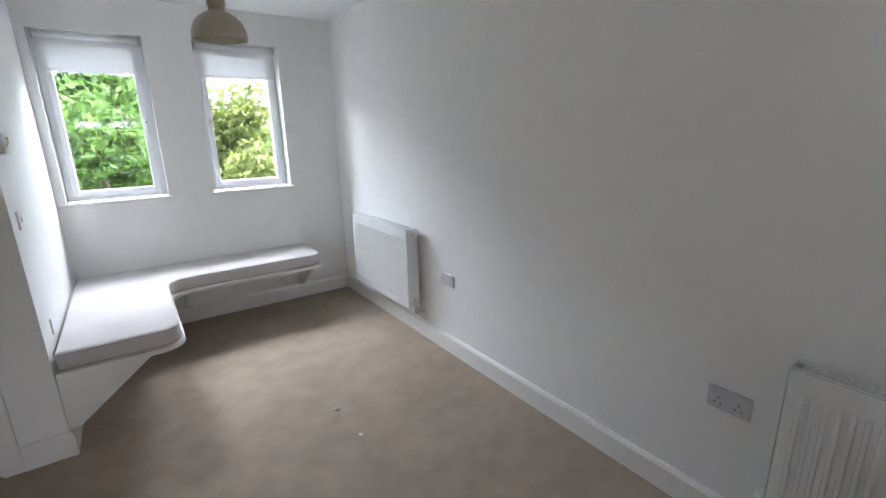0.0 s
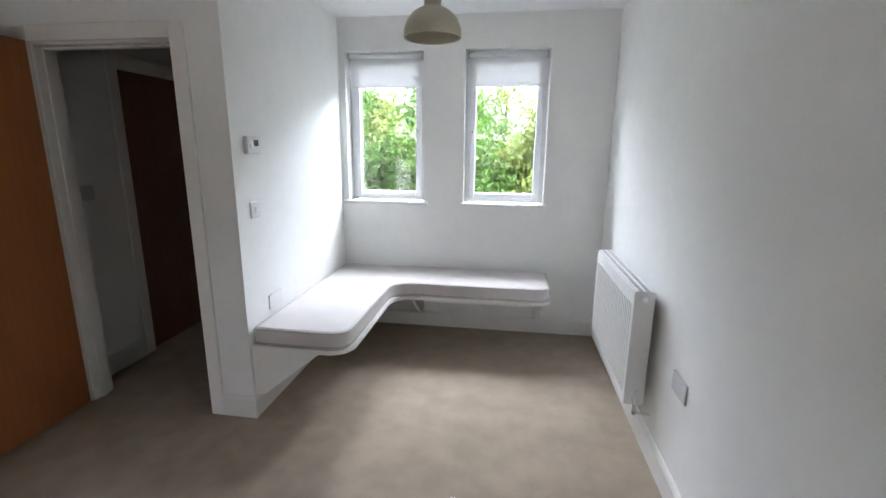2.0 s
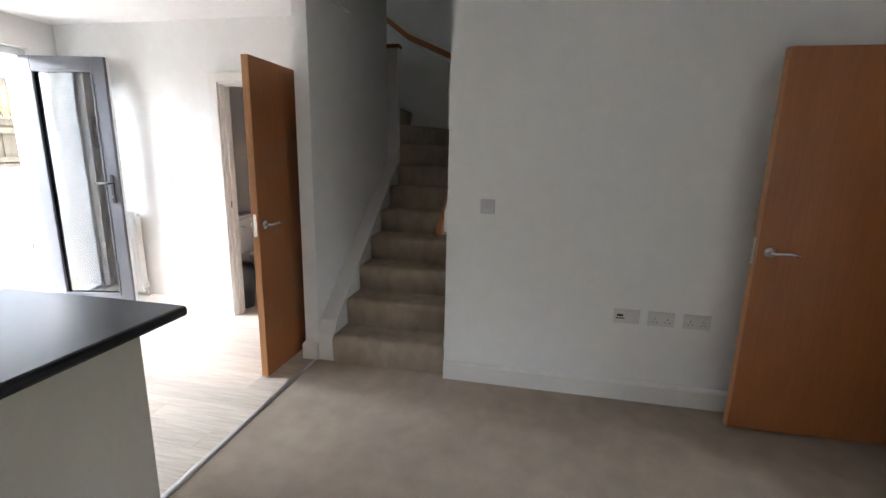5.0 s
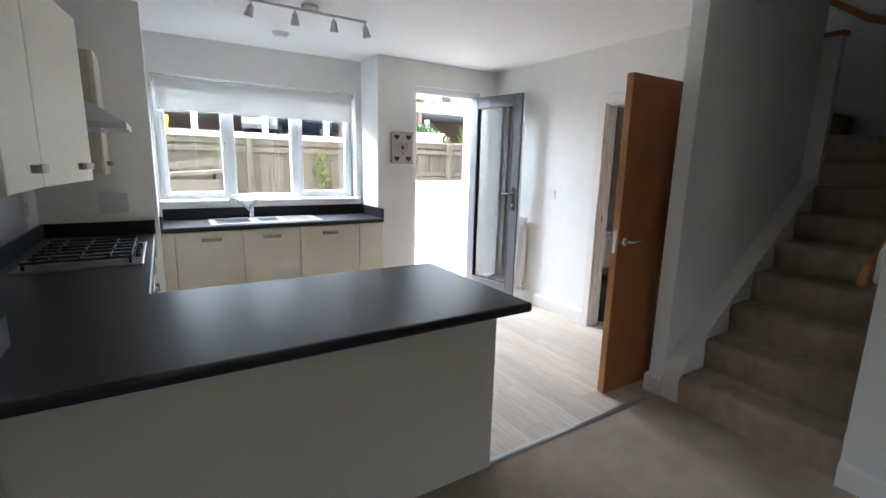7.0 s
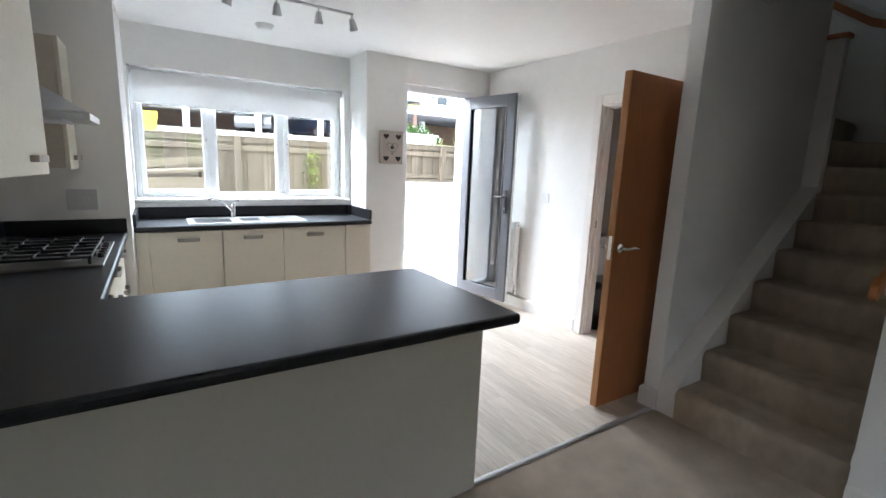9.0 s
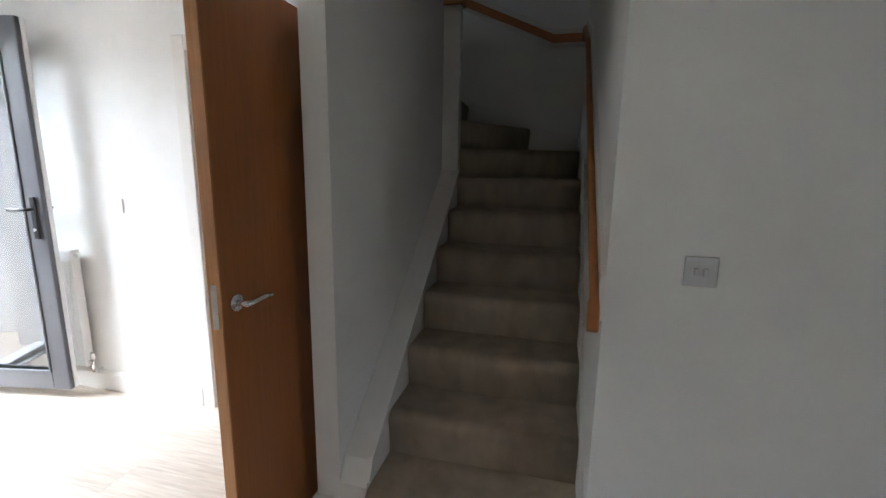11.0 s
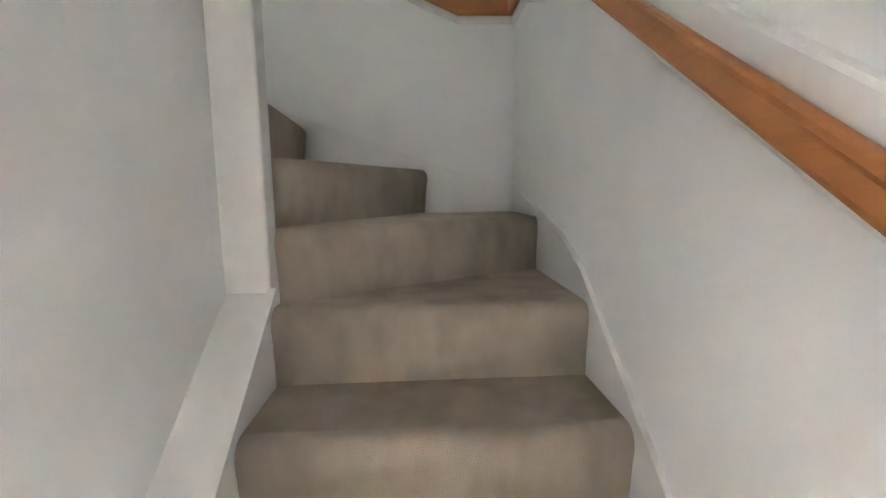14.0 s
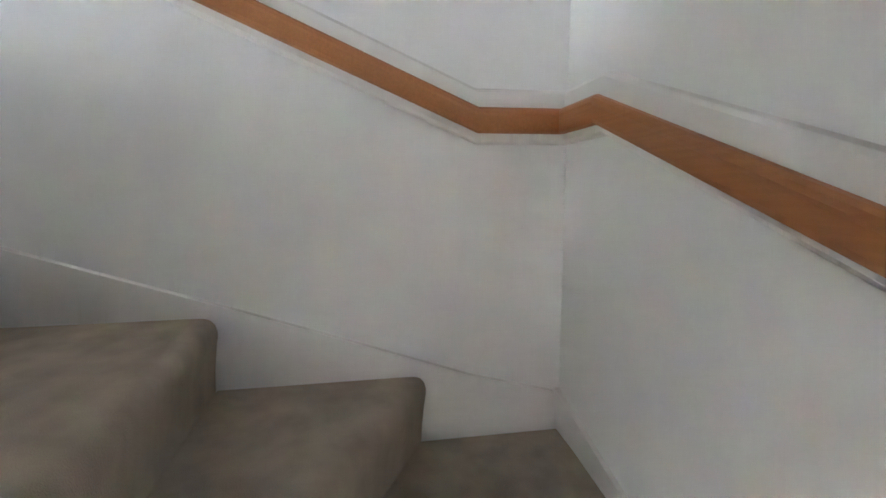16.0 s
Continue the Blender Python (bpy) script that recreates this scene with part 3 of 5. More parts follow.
# ---- plates on the walls ----
def plate(name, label, category, x, y, z, rz, w=0.147, h=0.087, marks="blank", mat=None):
    """A wall plate whose face looks along its own -y."""
    ob = thing(name, label, category, x, y, z, rz)
    part("plate", box(-w / 2, w / 2, -0.009, 0, -h / 2, h / 2, 0.003), mat or M_PLASTIC, ob)
    if marks == "socket":
        for cx in (-0.035, 0.035):
            for dx, dz, pw, ph in ((0, 0.008, 0.004, 0.008), (-0.011, -0.012, 0.0065, 0.004), (0.011, -0.012, 0.0065, 0.004)):
                part("pin_hole", box(cx + dx - pw / 2, cx + dx + pw / 2, -0.0105, -0.009, dz - ph / 2 - 0.006, dz + ph / 2 - 0.006), M_DARK, ob)
            part("rocker", box(cx + (0.014 if cx > 0 else -0.014) - 0.006, cx + (0.014 if cx > 0 else -0.014) + 0.006, -0.013, -0.009, 0.018, 0.036, 0.002), mat or M_PLASTIC, ob)
    elif marks == "switch":
        for cx in ((-0.012, 0.012) if w < 0.1 else (-0.03, 0.0, 0.03)):
            part("rocker", box(cx - 0.006, cx + 0.006, -0.014, -0.009, -0.012, 0.012, 0.002), mat or M_PLASTIC, ob)
    elif marks == "one":
        part("rocker", box(-0.006, 0.006, -0.014, -0.009, -0.012, 0.012, 0.002), mat or M_PLASTIC, ob)
    elif marks == "data":
        part("port", box(-0.055, -0.02, -0.0105, -0.009, 0.0, 0.014), M_DARK, ob, "dark data port")
        part("port", box(-0.062, -0.012, -0.0105, -0.009, -0.014, -0.008), M_DARK, ob, "dark data port")
    return ob


plate("light_switch", "white single light switch by the stairs", "switch", W_W, -2.23, 1.16, 90, 0.087, 0.087, "switch", M_GREYPLATE)
plate("data_socket", "white media plate with a dark port above the skirting", "socket", W_W, -1.372, 0.54, 90, 0.147, 0.087, "data", M_PLATE)
plate("wall_socket", "white double power socket above the skirting", "socket", W_W, -1.18, 0.54, 90, 0.147, 0.087, "socket", M_PLATE)
plate("wall_socket", "white double power socket near the open door", "socket", W_W, -0.985, 0.54, 90, 0.147, 0.087, "socket", M_PLATE)
plate("wall_socket", "white double power socket on the long wall", "socket", W_E, -0.265, 0.53, -90, 0.147, 0.087, "blank", M_GREYPLATE)
plate("wall_socket", "white double power socket beside the radiator", "socket", W_E, -2.03, 0.53, -90, 0.147, 0.087, "socket", M_GREYPLATE)
plate("light_switch", "small square switch on the alcove wall", "switch", 0.0, 0.16, 1.16, 90, 0.087, 0.087, "one")
plate("wall_socket", "white double socket just above the bench", "socket", 0.0, 0.30, 0.60, 90, 0.147, 0.087, "blank")
plate("light_switch", "white switch in the dim hall", "switch", W_W, 0.33, 1.2, 90, 0.087, 0.087, "one", M_GREYPLATE)
plate("light_switch", "white switch on the kitchen wall", "switch", KX, -5.09, 1.18, 90, 0.087, 0.087, "one")
plate("cooker_switch", "grey switched outlet panel above the worktop", "socket", 1.70, -5.72, 1.135, 180, 0.16, 0.135, "switch", M_GREYPLATE)
plate("wall_socket", "grey double socket above the worktop", "socket", W_E, -5.4, 1.13, -90, 0.147, 0.087, "blank", M_GREYPLATE)

thermo = thing("thermostat", "white room thermostat with a small grey display", "thermostat", 0.0, 0.162, 1.50, 90)
part("body", box(-0.06, 0.06, -0.028, 0, -0.045, 0.045, 0.006), M_PLASTIC, thermo)
part("display", box(-0.005, 0.04, -0.030, -0.0275, -0.005, 0.028, 0.001), M_CARGLASS, thermo, "dark display")
part("dial", cyl((-0.03, -0.028, 0.0), (-0.03, -0.036, 0.0), 0.014, n=20), M_PLASTIC, thermo)


# ---- radiators ----
def radiator(name, label, length, height, depth, x, y, z, rz, ribs=True, valve=1):
    """A panel radiator, its back on the wall, facing its own -y; x runs along it."""
    ob = thing(name, label, "radiator", x, y, z, rz)
    off = 0.03
    bm = box(-length / 2 + 0.004, length / 2 - 0.004, -off - depth, -off - depth + 0.012, 0.006, height - 0.004, 0.005)
    if ribs:
        k = int(length / 0.0333)
        for i in range(k):
            cx = -length / 2 + 0.03 + (length - 0.06) * (i + 0.5) / k
            part("rib", box(cx - 0.0085, cx + 0.0085, -off - depth - 0.0035, -off - depth + 0.002, 0.05, height - 0.07, 0.004, 1), M_RAD, ob)
    part("front_panel", bm, M_RAD, ob)
    part("back_panel", box(-length / 2 + 0.004, length / 2 - 0.004, -off - 0.012, -off, 0.006, height - 0.004, 0.005), M_RAD, ob)
    # one solid block for the fins; its grey holds the shade between the panels
    part("fins", box(-length / 2 + 0.03, length / 2 - 0.03, -off - depth + 0.0125, -off - 0.0125, 0.04, height - 0.03), M_FIN_SHADE, ob, "convector fins as one block, shade painted in grey")
    for s in (-1, 1):
        part("end_cap", box(*sorted((s * length / 2, s * (length / 2 - 0.003))), -off - depth, -off, 0.004, height, 0.001, 1), M_RAD, ob)
    bm = bmesh.new()
    n = int(length / 0.022)
    for i in range(n):
        cx = -length / 2 + 0.02 + (length - 0.04) * (i + 0.5) / n
        add_box(bm, cx - 0.0035, cx + 0.0035, -off - depth + 0.014, -off - 0.014, height - 0.006, height)
    for yy in (-off - depth + 0.014, -off - depth * 0.5, -off - 0.014):
        add_box(bm, -length / 2 + 0.006, length / 2 - 0.006, yy - 0.005, yy + 0.005, height - 0.003, height + 0.001)
    part("top_grille", bm, M_RAD, ob, "slotted white top grille")
    part("bleed_plug", cyl((valve * length / 2, -off - depth * 0.5, height - 0.035), (valve * (length / 2 + 0.006), -off - depth * 0.5, height - 0.035), 0.013, n=16), M_CHROME, ob, "round chrome plug")
    vx = valve * (length / 2 + 0.022)
    bm = cyl((vx, -off - depth * 0.5, -0.035), (vx, -off - depth * 0.5, 0.055), 0.010, n=14)
    add_cyl(bm, (vx - valve * 0.025, -off - depth * 0.5, 0.03), (vx, -off - depth * 0.5, 0.03), 0.011, n=14)
    part("valve", bm, M_CHROME, ob, "small chrome valve", True)
    part("valve_cap", cyl((vx, -off - depth * 0.5, 0.055), (vx, -off - depth * 0.5, 0.09), 0.014, 0.012, 16), M_PLASTIC, ob, "white valve cap")
    part("pipe", cyl((vx, -0.0005, -0.03), (vx, -off - depth * 0.5, -0.03), 0.0075, n=12), M_CHROME, ob, "short chrome pipe into the wall")
    for bx in (-length * 0.32, length * 0.32):
        part("wall_bracket", box(bx - 0.015, bx + 0.015, -off + 0.0005, -0.0005, 0.1, height - 0.1), M_RAD, ob)
    return ob


radiator("radiator", "white panel radiator with a slotted top, by the bench", 0.92, 0.60, 0.095, W_E, 0.525, 0.235, -90, True, 1)
radiator("radiator", "white ribbed panel radiator on the long wall", 0.80, 0.58, 0.085, W_E, -2.61, 0.21, -90, True, -1)
radiator("radiator", "slim white radiator behind the back door", 0.46, 0.74, 0.05, KX, -5.62, 0.17, 90, True, 1)


# ---- pendant lamp ----
lamp = thing("pendant_lamp", "putty-coloured enamel dome pendant lamp hanging from the ceiling", "lamp", 0.972, 0.2, 0)
part("shade", lathe([(0.132, 2.012), (0.137, 2.008), (0.139, 2.016), (0.136, 2.05), (0.122, 2.088), (0.097, 2.118), (0.066, 2.138), (0.042, 2.148), (0.040, 2.17), (0.046, 2.178),
                     (0.046, 2.20), (0.036, 2.212), (0.018, 2.222), (0.014, 2.222), (0.034, 2.20), (0.036, 2.15), (0.064, 2.134), (0.094, 2.113), (0.118, 2.084), (0.132, 2.048), (0.134, 2.018), (0.132, 2.012)], 48), M_LAMP, lamp, "", True)
part("flex", cyl((0, 0, 2.22), (0, 0, CEIL - 0.03), 0.004, n=8), M_PLASTIC, lamp)
part("ceiling_rose", lathe([(0.0, CEIL - 0.035), (0.02, CEIL - 0.034), (0.045, CEIL - 0.02), (0.05, CEIL)], 32), M_PLASTIC, lamp, "", True)
part("bulb", lathe([(0.0, 2.06), (0.02, 2.066), (0.03, 2.09), (0.024, 2.118), (0.014, 2.135), (0.014, 2.16)], 20), M_PLASTIC, lamp, "unlit white bulb", True)

for x, y, r in ((1.19, -0.445, 0.022), (1.21, -0.728, 0.011)):
    fl = thing("carpet_fluff", "tiny pale tuft of loose fluff on the carpet", "fluff", x, y, 0.0)
    bm = bmesh.new()
    for a in range(7):
        t = a * 0.9
        add_cyl(bm, (r * math.cos(t), r * math.sin(t), 0.002), (-r * math.cos(t + 0.6), r * 0.7 * math.sin(t + 2), 0.006), 0.0025, n=6)
    part("tuft", bm, M_PLASTIC, fl, "", True)

# ---- corner bench ----
bench = thing("corner_bench", "white built-in L-shaped bench on wall brackets", "bench")
shelf_pts = rounded([(0.002, 0.015), (0.56, 0.015), (0.56, 0.98), (1.70, 0.98), (1.70, Y_WIN - 0.002), (0.002, Y_WIN - 0.002)], [0.0, 0.13, 0.16, 0.12, 0, 0], 8)
part("board", prism(shelf_pts, 0.402, 0.428, bevel=0.007), M_TRIM, bench, "white rounded seat board")
part("bracket", prism([(0.002, 0.402), (0.39, 0.402), (0.05, 0.13), (0.002, 0.13)], 0.02, 0.045, "y"), M_TRIM, bench, "triangular white end bracket")
for bx in (0.66, 1.62):
    part("bracket", prism([(Y_WIN - 0.002, 0.402), (1.05, 0.402), (Y_WIN - 0.09, 0.15), (Y_WIN - 0.002, 0.15)], bx, bx + 0.025, "x"), M_TRIM, bench, "triangular white wall bracket")
part("batten", box(0.70, 1.60, Y_WIN - 0.025, Y_WIN - 0.002, 0.362, 0.402, 0.003), M_TRIM, bench)

seat_pts = rounded([(0.012, 0.03), (0.545, 0.03), (0.545, 0.995), (1.685, 0.995), (1.685, Y_WIN - 0.01), (0.012, Y_WIN - 0.01)], [0.02, 0.12, 0.17, 0.11, 0.02, 0.02], 8)


def inset(pts, d):
    out = []
    k = len(pts)
    for i in range(k):
        p, a, b = Vector(pts[i]), Vector(pts[i - 1]), Vector(pts[(i + 1) % k])
        n0, n1 = Vector((-(p - a).y, (p - a).x)).normalized(), Vector((-(b - p).y, (b - p).x)).normalized()
        n = (n0 + n1) / max(0.4, 1 + n0.dot(n1))
        out.append(tuple(p + n * d))
    return out


cushion = thing("seat_cushion", "pale grey-mauve fabric seat cushion with piped edges on the bench", "cushion")
bm = bmesh.new()
rings = []
for d, z in ((0.006, 0.4285), (0.0, 0.440), (0.0, 0.505), (0.005, 0.519), (0.014, 0.525)):
    rings.append([bm.verts.new((x, y, z)) for x, y in inset(seat_pts, d)])
for a, b in zip(rings, rings[1:]):
    for i in range(len(a)):
        bm.faces.new((a[i], a[(i + 1) % len(a)], b[(i + 1) % len(a)], b[i]))
cap(bm, rings[0])
cap(bm, rings[-1])
part("pad", bm, M_FABRIC, cushion, "", False)
for z in (0.438, 0.516):
    loop = [(x, y, z) for x, y in inset(seat_pts, 0.0005)]
    part("piping", tube(loop + loop[:1], 0.0035, 6), M_PIPING, cushion, "sewn piping", True)

# ---- staircase ----
R, G, X0 = 0.194, 0.2575, -1.243
SY0, SY1, XF = -3.283, -2.49, -3.73
stairs = thing("staircase", "carpeted winding staircase with white strings", "stairs")
NEWEL = (-2.80, -3.30)
T6 = X0 - 6 * G


def step(front, back, z0, z1, lip=0.016):
    """One carpeted step: front edge a to b, then the rest of its outline; the nosing stands out by lip and is rounded."""
    a, b = Vector(front[0]), Vector(front[1])
    along = (b - a).normalized()
    n = Vector((along.y, -along.x))
    c = sum((Vector(p) for p in back), Vector((0, 0))) / len(back)
    if n.dot(c - a) > 0:
        n = -n
    bm = bmesh.new()
    add_prism(bm, [tuple(a - n * 0.004), tuple(b - n * 0.004), *back], z0 - 0.05, z1 - 0.02)
    prof = [(0.0, z0 - 0.02), (0.003, z0 + 0.05), (lip * 0.7, z1 - 0.075), (lip, z1 - 0.05), (lip, z1 - 0.034), (lip * 0.7, z1 - 0.017), (0.0, z1 - 0.006), (-0.014, z1 - 0.001), (-0.03, z1)]
    left = [bm.verts.new((*(a + n * w), z)) for w, z in prof]
    right = [bm.verts.new((*(b + n * w), z)) for w, z in prof]
    for i in range(len(prof) - 1):
        f = bm.faces.new((left[i], left[i + 1], right[i + 1], right[i]))
        f.smooth = True
    rest = [bm.verts.new((*p, z1)) for p in back]
    bm.faces.new([left[-1], right[-1], *rest])
    bm.faces.new(left)
    bm.faces.new(right)
    part("step", bm, M_STAIR, stairs)


for k in range(1, 7):
    xa, xb = X0 - (k - 1) * G, X0 - k * G - 0.02
    step(((xa, SY0), (xa, SY1)), [(xb, SY1), (xb, SY0)], (k - 1) * R, k * R)
P7, P8, P9 = (-3.30, SY1), (XF, -2.895), (XF, -3.425)
N6, N7, N8, N9 = (T6, -3.292), (-2.862, -3.302), (-2.905, -3.330), (-2.905, -3.380)
step((N6, (T6, SY1)), [(-3.33, SY1), (-2.90, -3.34), (-2.86, -3.34)], 6 * R, 7 * R)
step((N7, P7), [(XF, SY1), (XF, -2.90), (-2.93, -3.36)], 7 * R, 8 * R)
step((N8, P8), [(XF, -3.42), (-2.93, -3.42)], 8 * R, 9 * R)
step((N9, P9), [(XF, -3.95), (-2.96, -3.95)], 9 * R, 10 * R)
for k in range(11, 15):
    ya = -3.93 - (k - 11) * G
    step(((-2.962, ya), (XF, ya)), [(XF, ya - G - 0.02), (-2.962, ya - G - 0.02)], (k - 1) * R, k * R)

part("string", prism([(-1.262, 0.0), (-1.262, 0.235), (-1.30, 0.29), (-2.84, 1.43), (-3.02, 1.51), (-3.748, 1.672), (-3.748, 1.2), (-2.9, 0.9), (-1.5, 0.0)], -2.494, -2.4802, "y"), M_TRIM, stairs, "white stair string")
part("string", prism([(-1.252, 0.0), (-1.252, 0.20), (-1.30, 0.29), (-2.80, 1.40), (-2.80, 0.8), (-1.6, 0.0)], -3.3995, -3.286, "y"), M_TRIM, stairs, "white stair string")
part("string_moulding", prism([(-1.262, 0.232), (-1.30, 0.302), (-2.80, 1.412), (-2.80, 1.396), (-1.30, 0.286), (-1.262, 0.215)], -3.296, -3.276, "y"), M_TRIM, stairs, "raised edge of the string")
part("string", prism([(-2.504, 1.3), (-2.504, 1.668), (-2.75, 1.735), (-3.15, 1.88), (-3.42, 1.975), (-3.93, 2.15), (-4.62, 2.68), (-4.62, 2.3), (-3.4, 1.55)], -3.7498, XF, "x"), M_TRIM, stairs, "white stair string")
newel = part("newel_post", box(-2.872, -2.80, -3.405, -3.29, 0.9, 2.43, 0.006), M_TRIM, stairs, "square white newel post")
part("newel_cap", box(-2.89, -2.785, -3.42, -3.275, 2.43, 2.462, 0.008), M_RAIL, newel, "dark wooden cap")


def sweep(path, prof):
    """A section of (out from the wall, up) pairs along a path of points, each with its own way out of the wall."""
    bm = bmesh.new()
    rings = [[bm.verts.new((x + ox * w, y + oy * w, z + v)) for w, v in prof] for x, y, z, ox, oy in path]
    for a, b in zip(rings, rings[1:]):
        for k in range(len(prof)):
            l = (k + 1) % len(prof)
            bm.faces.new((a[k], a[l], b[l], b[k]))
    bm.faces.new(rings[0])
    bm.faces.new(rings[-1])
    return bm


YW, XW = -2.48, -3.75
line = [(-1.20, YW, 1.065, 0, -1), (-2.88, YW, 2.205, 0, -1), (-3.53, YW, 2.452, 0, -1), (XW, YW, 2.452, 1, -1), (XW, -2.735, 2.452, 1, 0), (XW, -3.45, 2.76, 1, 0), (XW, -4.45, 3.49, 1, 0), (XW, -5.2, 3.62, 1, 0)]
rail = thing("handrail", "reddish hardwood handrail on a white backing board", "handrail")
part("backing_board", sweep(line, [(0.0005, -0.078), (0.012, -0.074), (0.016, -0.066), (0.016, 0.054), (0.012, 0.062), (0.0005, 0.066)]), M_TRIM, rail, "white painted backing board")
part("rail", sweep([(-1.165, YW, 1.041, 0, -1), *line], [(0.0165, -0.050), (0.030, -0.052), (0.038, -0.048), (0.041, -0.038), (0.041, -0.009), (0.043, -0.002), (0.041, 0.007), (0.035, 0.013), (0.027, 0.015), (0.0165, 0.010)]), M_RAIL, rail)
part("rail_end", prism([(-1.165, 0.996), (-1.165, 1.072), (-1.130, 1.035), (-1.118, 0.99), (-1.135, 0.972)], YW - 0.05, YW - 0.0165, "y", 0.006), M_RAIL, rail, "rounded lower end")

# ---- kitchen: worktops, upstands ----
def bullnosed(pts, radii, z0, z1, r=0.012):
    bm = bmesh.new()
    ring = rounded(pts, radii, 5)
    rows = []
    for d, z in ((r, z0), (r * 0.3, z0 + r * 0.3), (0, z0 + r), (0, z1 - r), (r * 0.3, z1 - r * 0.3), (r, z1)):
        rows.append([bm.verts.new((x, y, z)) for x, y in inset(ring, d)])
    for a, b in zip(rows, rows[1:]):
        for i in range(len(a)):
            bm.faces.new((a[i], a[(i + 1) % len(a)], b[(i + 1) % len(a)], b[i]))
    cap(bm, rows[0])
    cap(bm, rows[-1])
    return bm


WT = 0.91
top = thing("worktop", "matt black L-shaped worktop reaching out as a peninsula", "worktop")
part("slab", bullnosed([(0.16, -4.0), (1.475, -4.0), (1.475, -5.717), (2.106, -5.717), (2.106, -3.584), (1.832, -3.584), (1.832, -3.165), (0.16, -3.165)][::1],
                       [0.02, 0, 0, 0, 0, 0, 0, 0.02], WT - 0.04, WT), M_BLACK, top)
top = thing("worktop", "matt black worktop under the kitchen window with a sink cut in", "worktop")
part("slab", bullnosed([(-0.427, -6.498), (1.447, -6.498), (1.447, -5.915), (-0.427, -5.915)], [0, 0, 0, 0], WT - 0.04, WT), M_BLACK, top)


def upstand(label, *b):
    ob = thing("upstand", label, "upstand")
    part("strip", box(*b, WT + 0.0005, WT + 0.095, 0.003), M_BLACK, ob)


upstand("black laminate upstand on the short pier", 1.813, 1.8335, -3.575, -3.14)
upstand("black laminate upstand along the hob wall", 2.089, 2.1085, -5.718, -3.60)
upstand("black laminate upstand on the far pier", 1.475, 2.088, -5.7185, -5.70)
upstand("black laminate upstand behind the sink", -0.408, 1.428, -6.4985, -6.479)
upstand("black laminate upstand at the end of the sink run", -0.4285, -0.409, -6.478, -5.92)
upstand("black laminate upstand beside the pier", 1.429, 1.4485, -6.478, -5.92)

pen = thing("peninsula_panel", "off-white painted panel under the peninsula worktop", "panel")
part("front_panel", box(0.15, 1.834, -3.435, -3.405, 0.0, WT - 0.041, 0.003), M_CREAM, pen)
part("end_panel", box(0.15, 0.17, -3.98, -3.436, 0.0, WT - 0.041, 0.003), M_CREAM, pen, "cream end panel")
part("back_panel", box(0.171, 1.50, -3.98, -3.96, 0.0, WT - 0.041, 0.003), M_CREAM, pen, "cream back panel")


def bar_handle(parent, x, y, z, way, length=0.15):
    """A flat bow handle on a face at (x, y, z). way: the axis pair (along, out) as vectors."""
    a, o = Vector(way[0]), Vector(way[1])
    c = Vector((x, y, z))
    bm = bmesh.new()
    prof = [(-0.5, 0.0), (-0.5, 0.018), (-0.42, 0.028), (-0.2, 0.032), (0.2, 0.032), (0.42, 0.028), (0.5, 0.018), (0.5, 0.0)]
    rows = []
    for u, w in prof:
        p = c + a * (u * length) + o * w
        q = c + a * (u * length * 0.94) + o * max(0.0, w - 0.006)
        rows.append([bm.verts.new(p + Vector((0, 0, s * 0.014))) for s in (-1, 1)] + [bm.verts.new(q + Vector((0, 0, s * 0.014))) for s in (1, -1)])
    for r0, r1 in zip(rows, rows[1:]):
        for k in range(4):
            bm.faces.new((r0[k], r0[(k + 1) % 4], r1[(k + 1) % 4], r1[k]))
    bm.faces.new(rows[0])
    bm.faces.new(rows[-1])
    part("handle", bm, M_HANDLE, parent, "brushed steel bow handle")


def base_unit(label, x0, x1, hx):
    ob = thing("base_cabinet", label, "cabinet", group="sink run cabinets")
    part("body", box(x0 + 0.001, x1 - 0.001, -6.49, -5.962, 0.13, WT - 0.0405), M_CARCASS, ob)
    d = part("door", box(x0 + 0.002, x1 - 0.002, -5.96, -5.938, 0.14, WT - 0.046, 0.003), M_CREAM, ob, "plain cream door")
    bar_handle(d, hx, -5.938, 0.80, ((1, 0, 0), (0, 1, 0)))
    part("plinth", box(x0 + 0.001, x1 - 0.001, -6.03, -6.012, 0.0, 0.129), M_CREAM, ob)


base_unit("cream base cabinet with one handled door, under the drainer", -0.175, 0.385, 0.11)
base_unit("cream base cabinet with one handled door, under the sink", 0.387, 0.862, 0.63)
base_unit("cream base cabinet with one handled door, beside the pier", 0.864, 1.362, 1.10)
fill = thing("filler_panel", "plain cream filler panel at the end of the sink run", "panel")
part("board", box(-0.425, -0.178, -5.962, -5.94, 0.0, WT - 0.041, 0.002), M_CREAM, fill)
part("side", box(-0.425, -0.405, -6.06, -5.963, 0.0, WT - 0.041, 0.002), M_CREAM, fill)
fill = thing("filler_panel", "narrow cream corner post in the sink run", "panel")
part("board", box(1.364, 1.447, -5.96, -5.938, 0.0, WT - 0.041, 0.002), M_CREAM, fill)

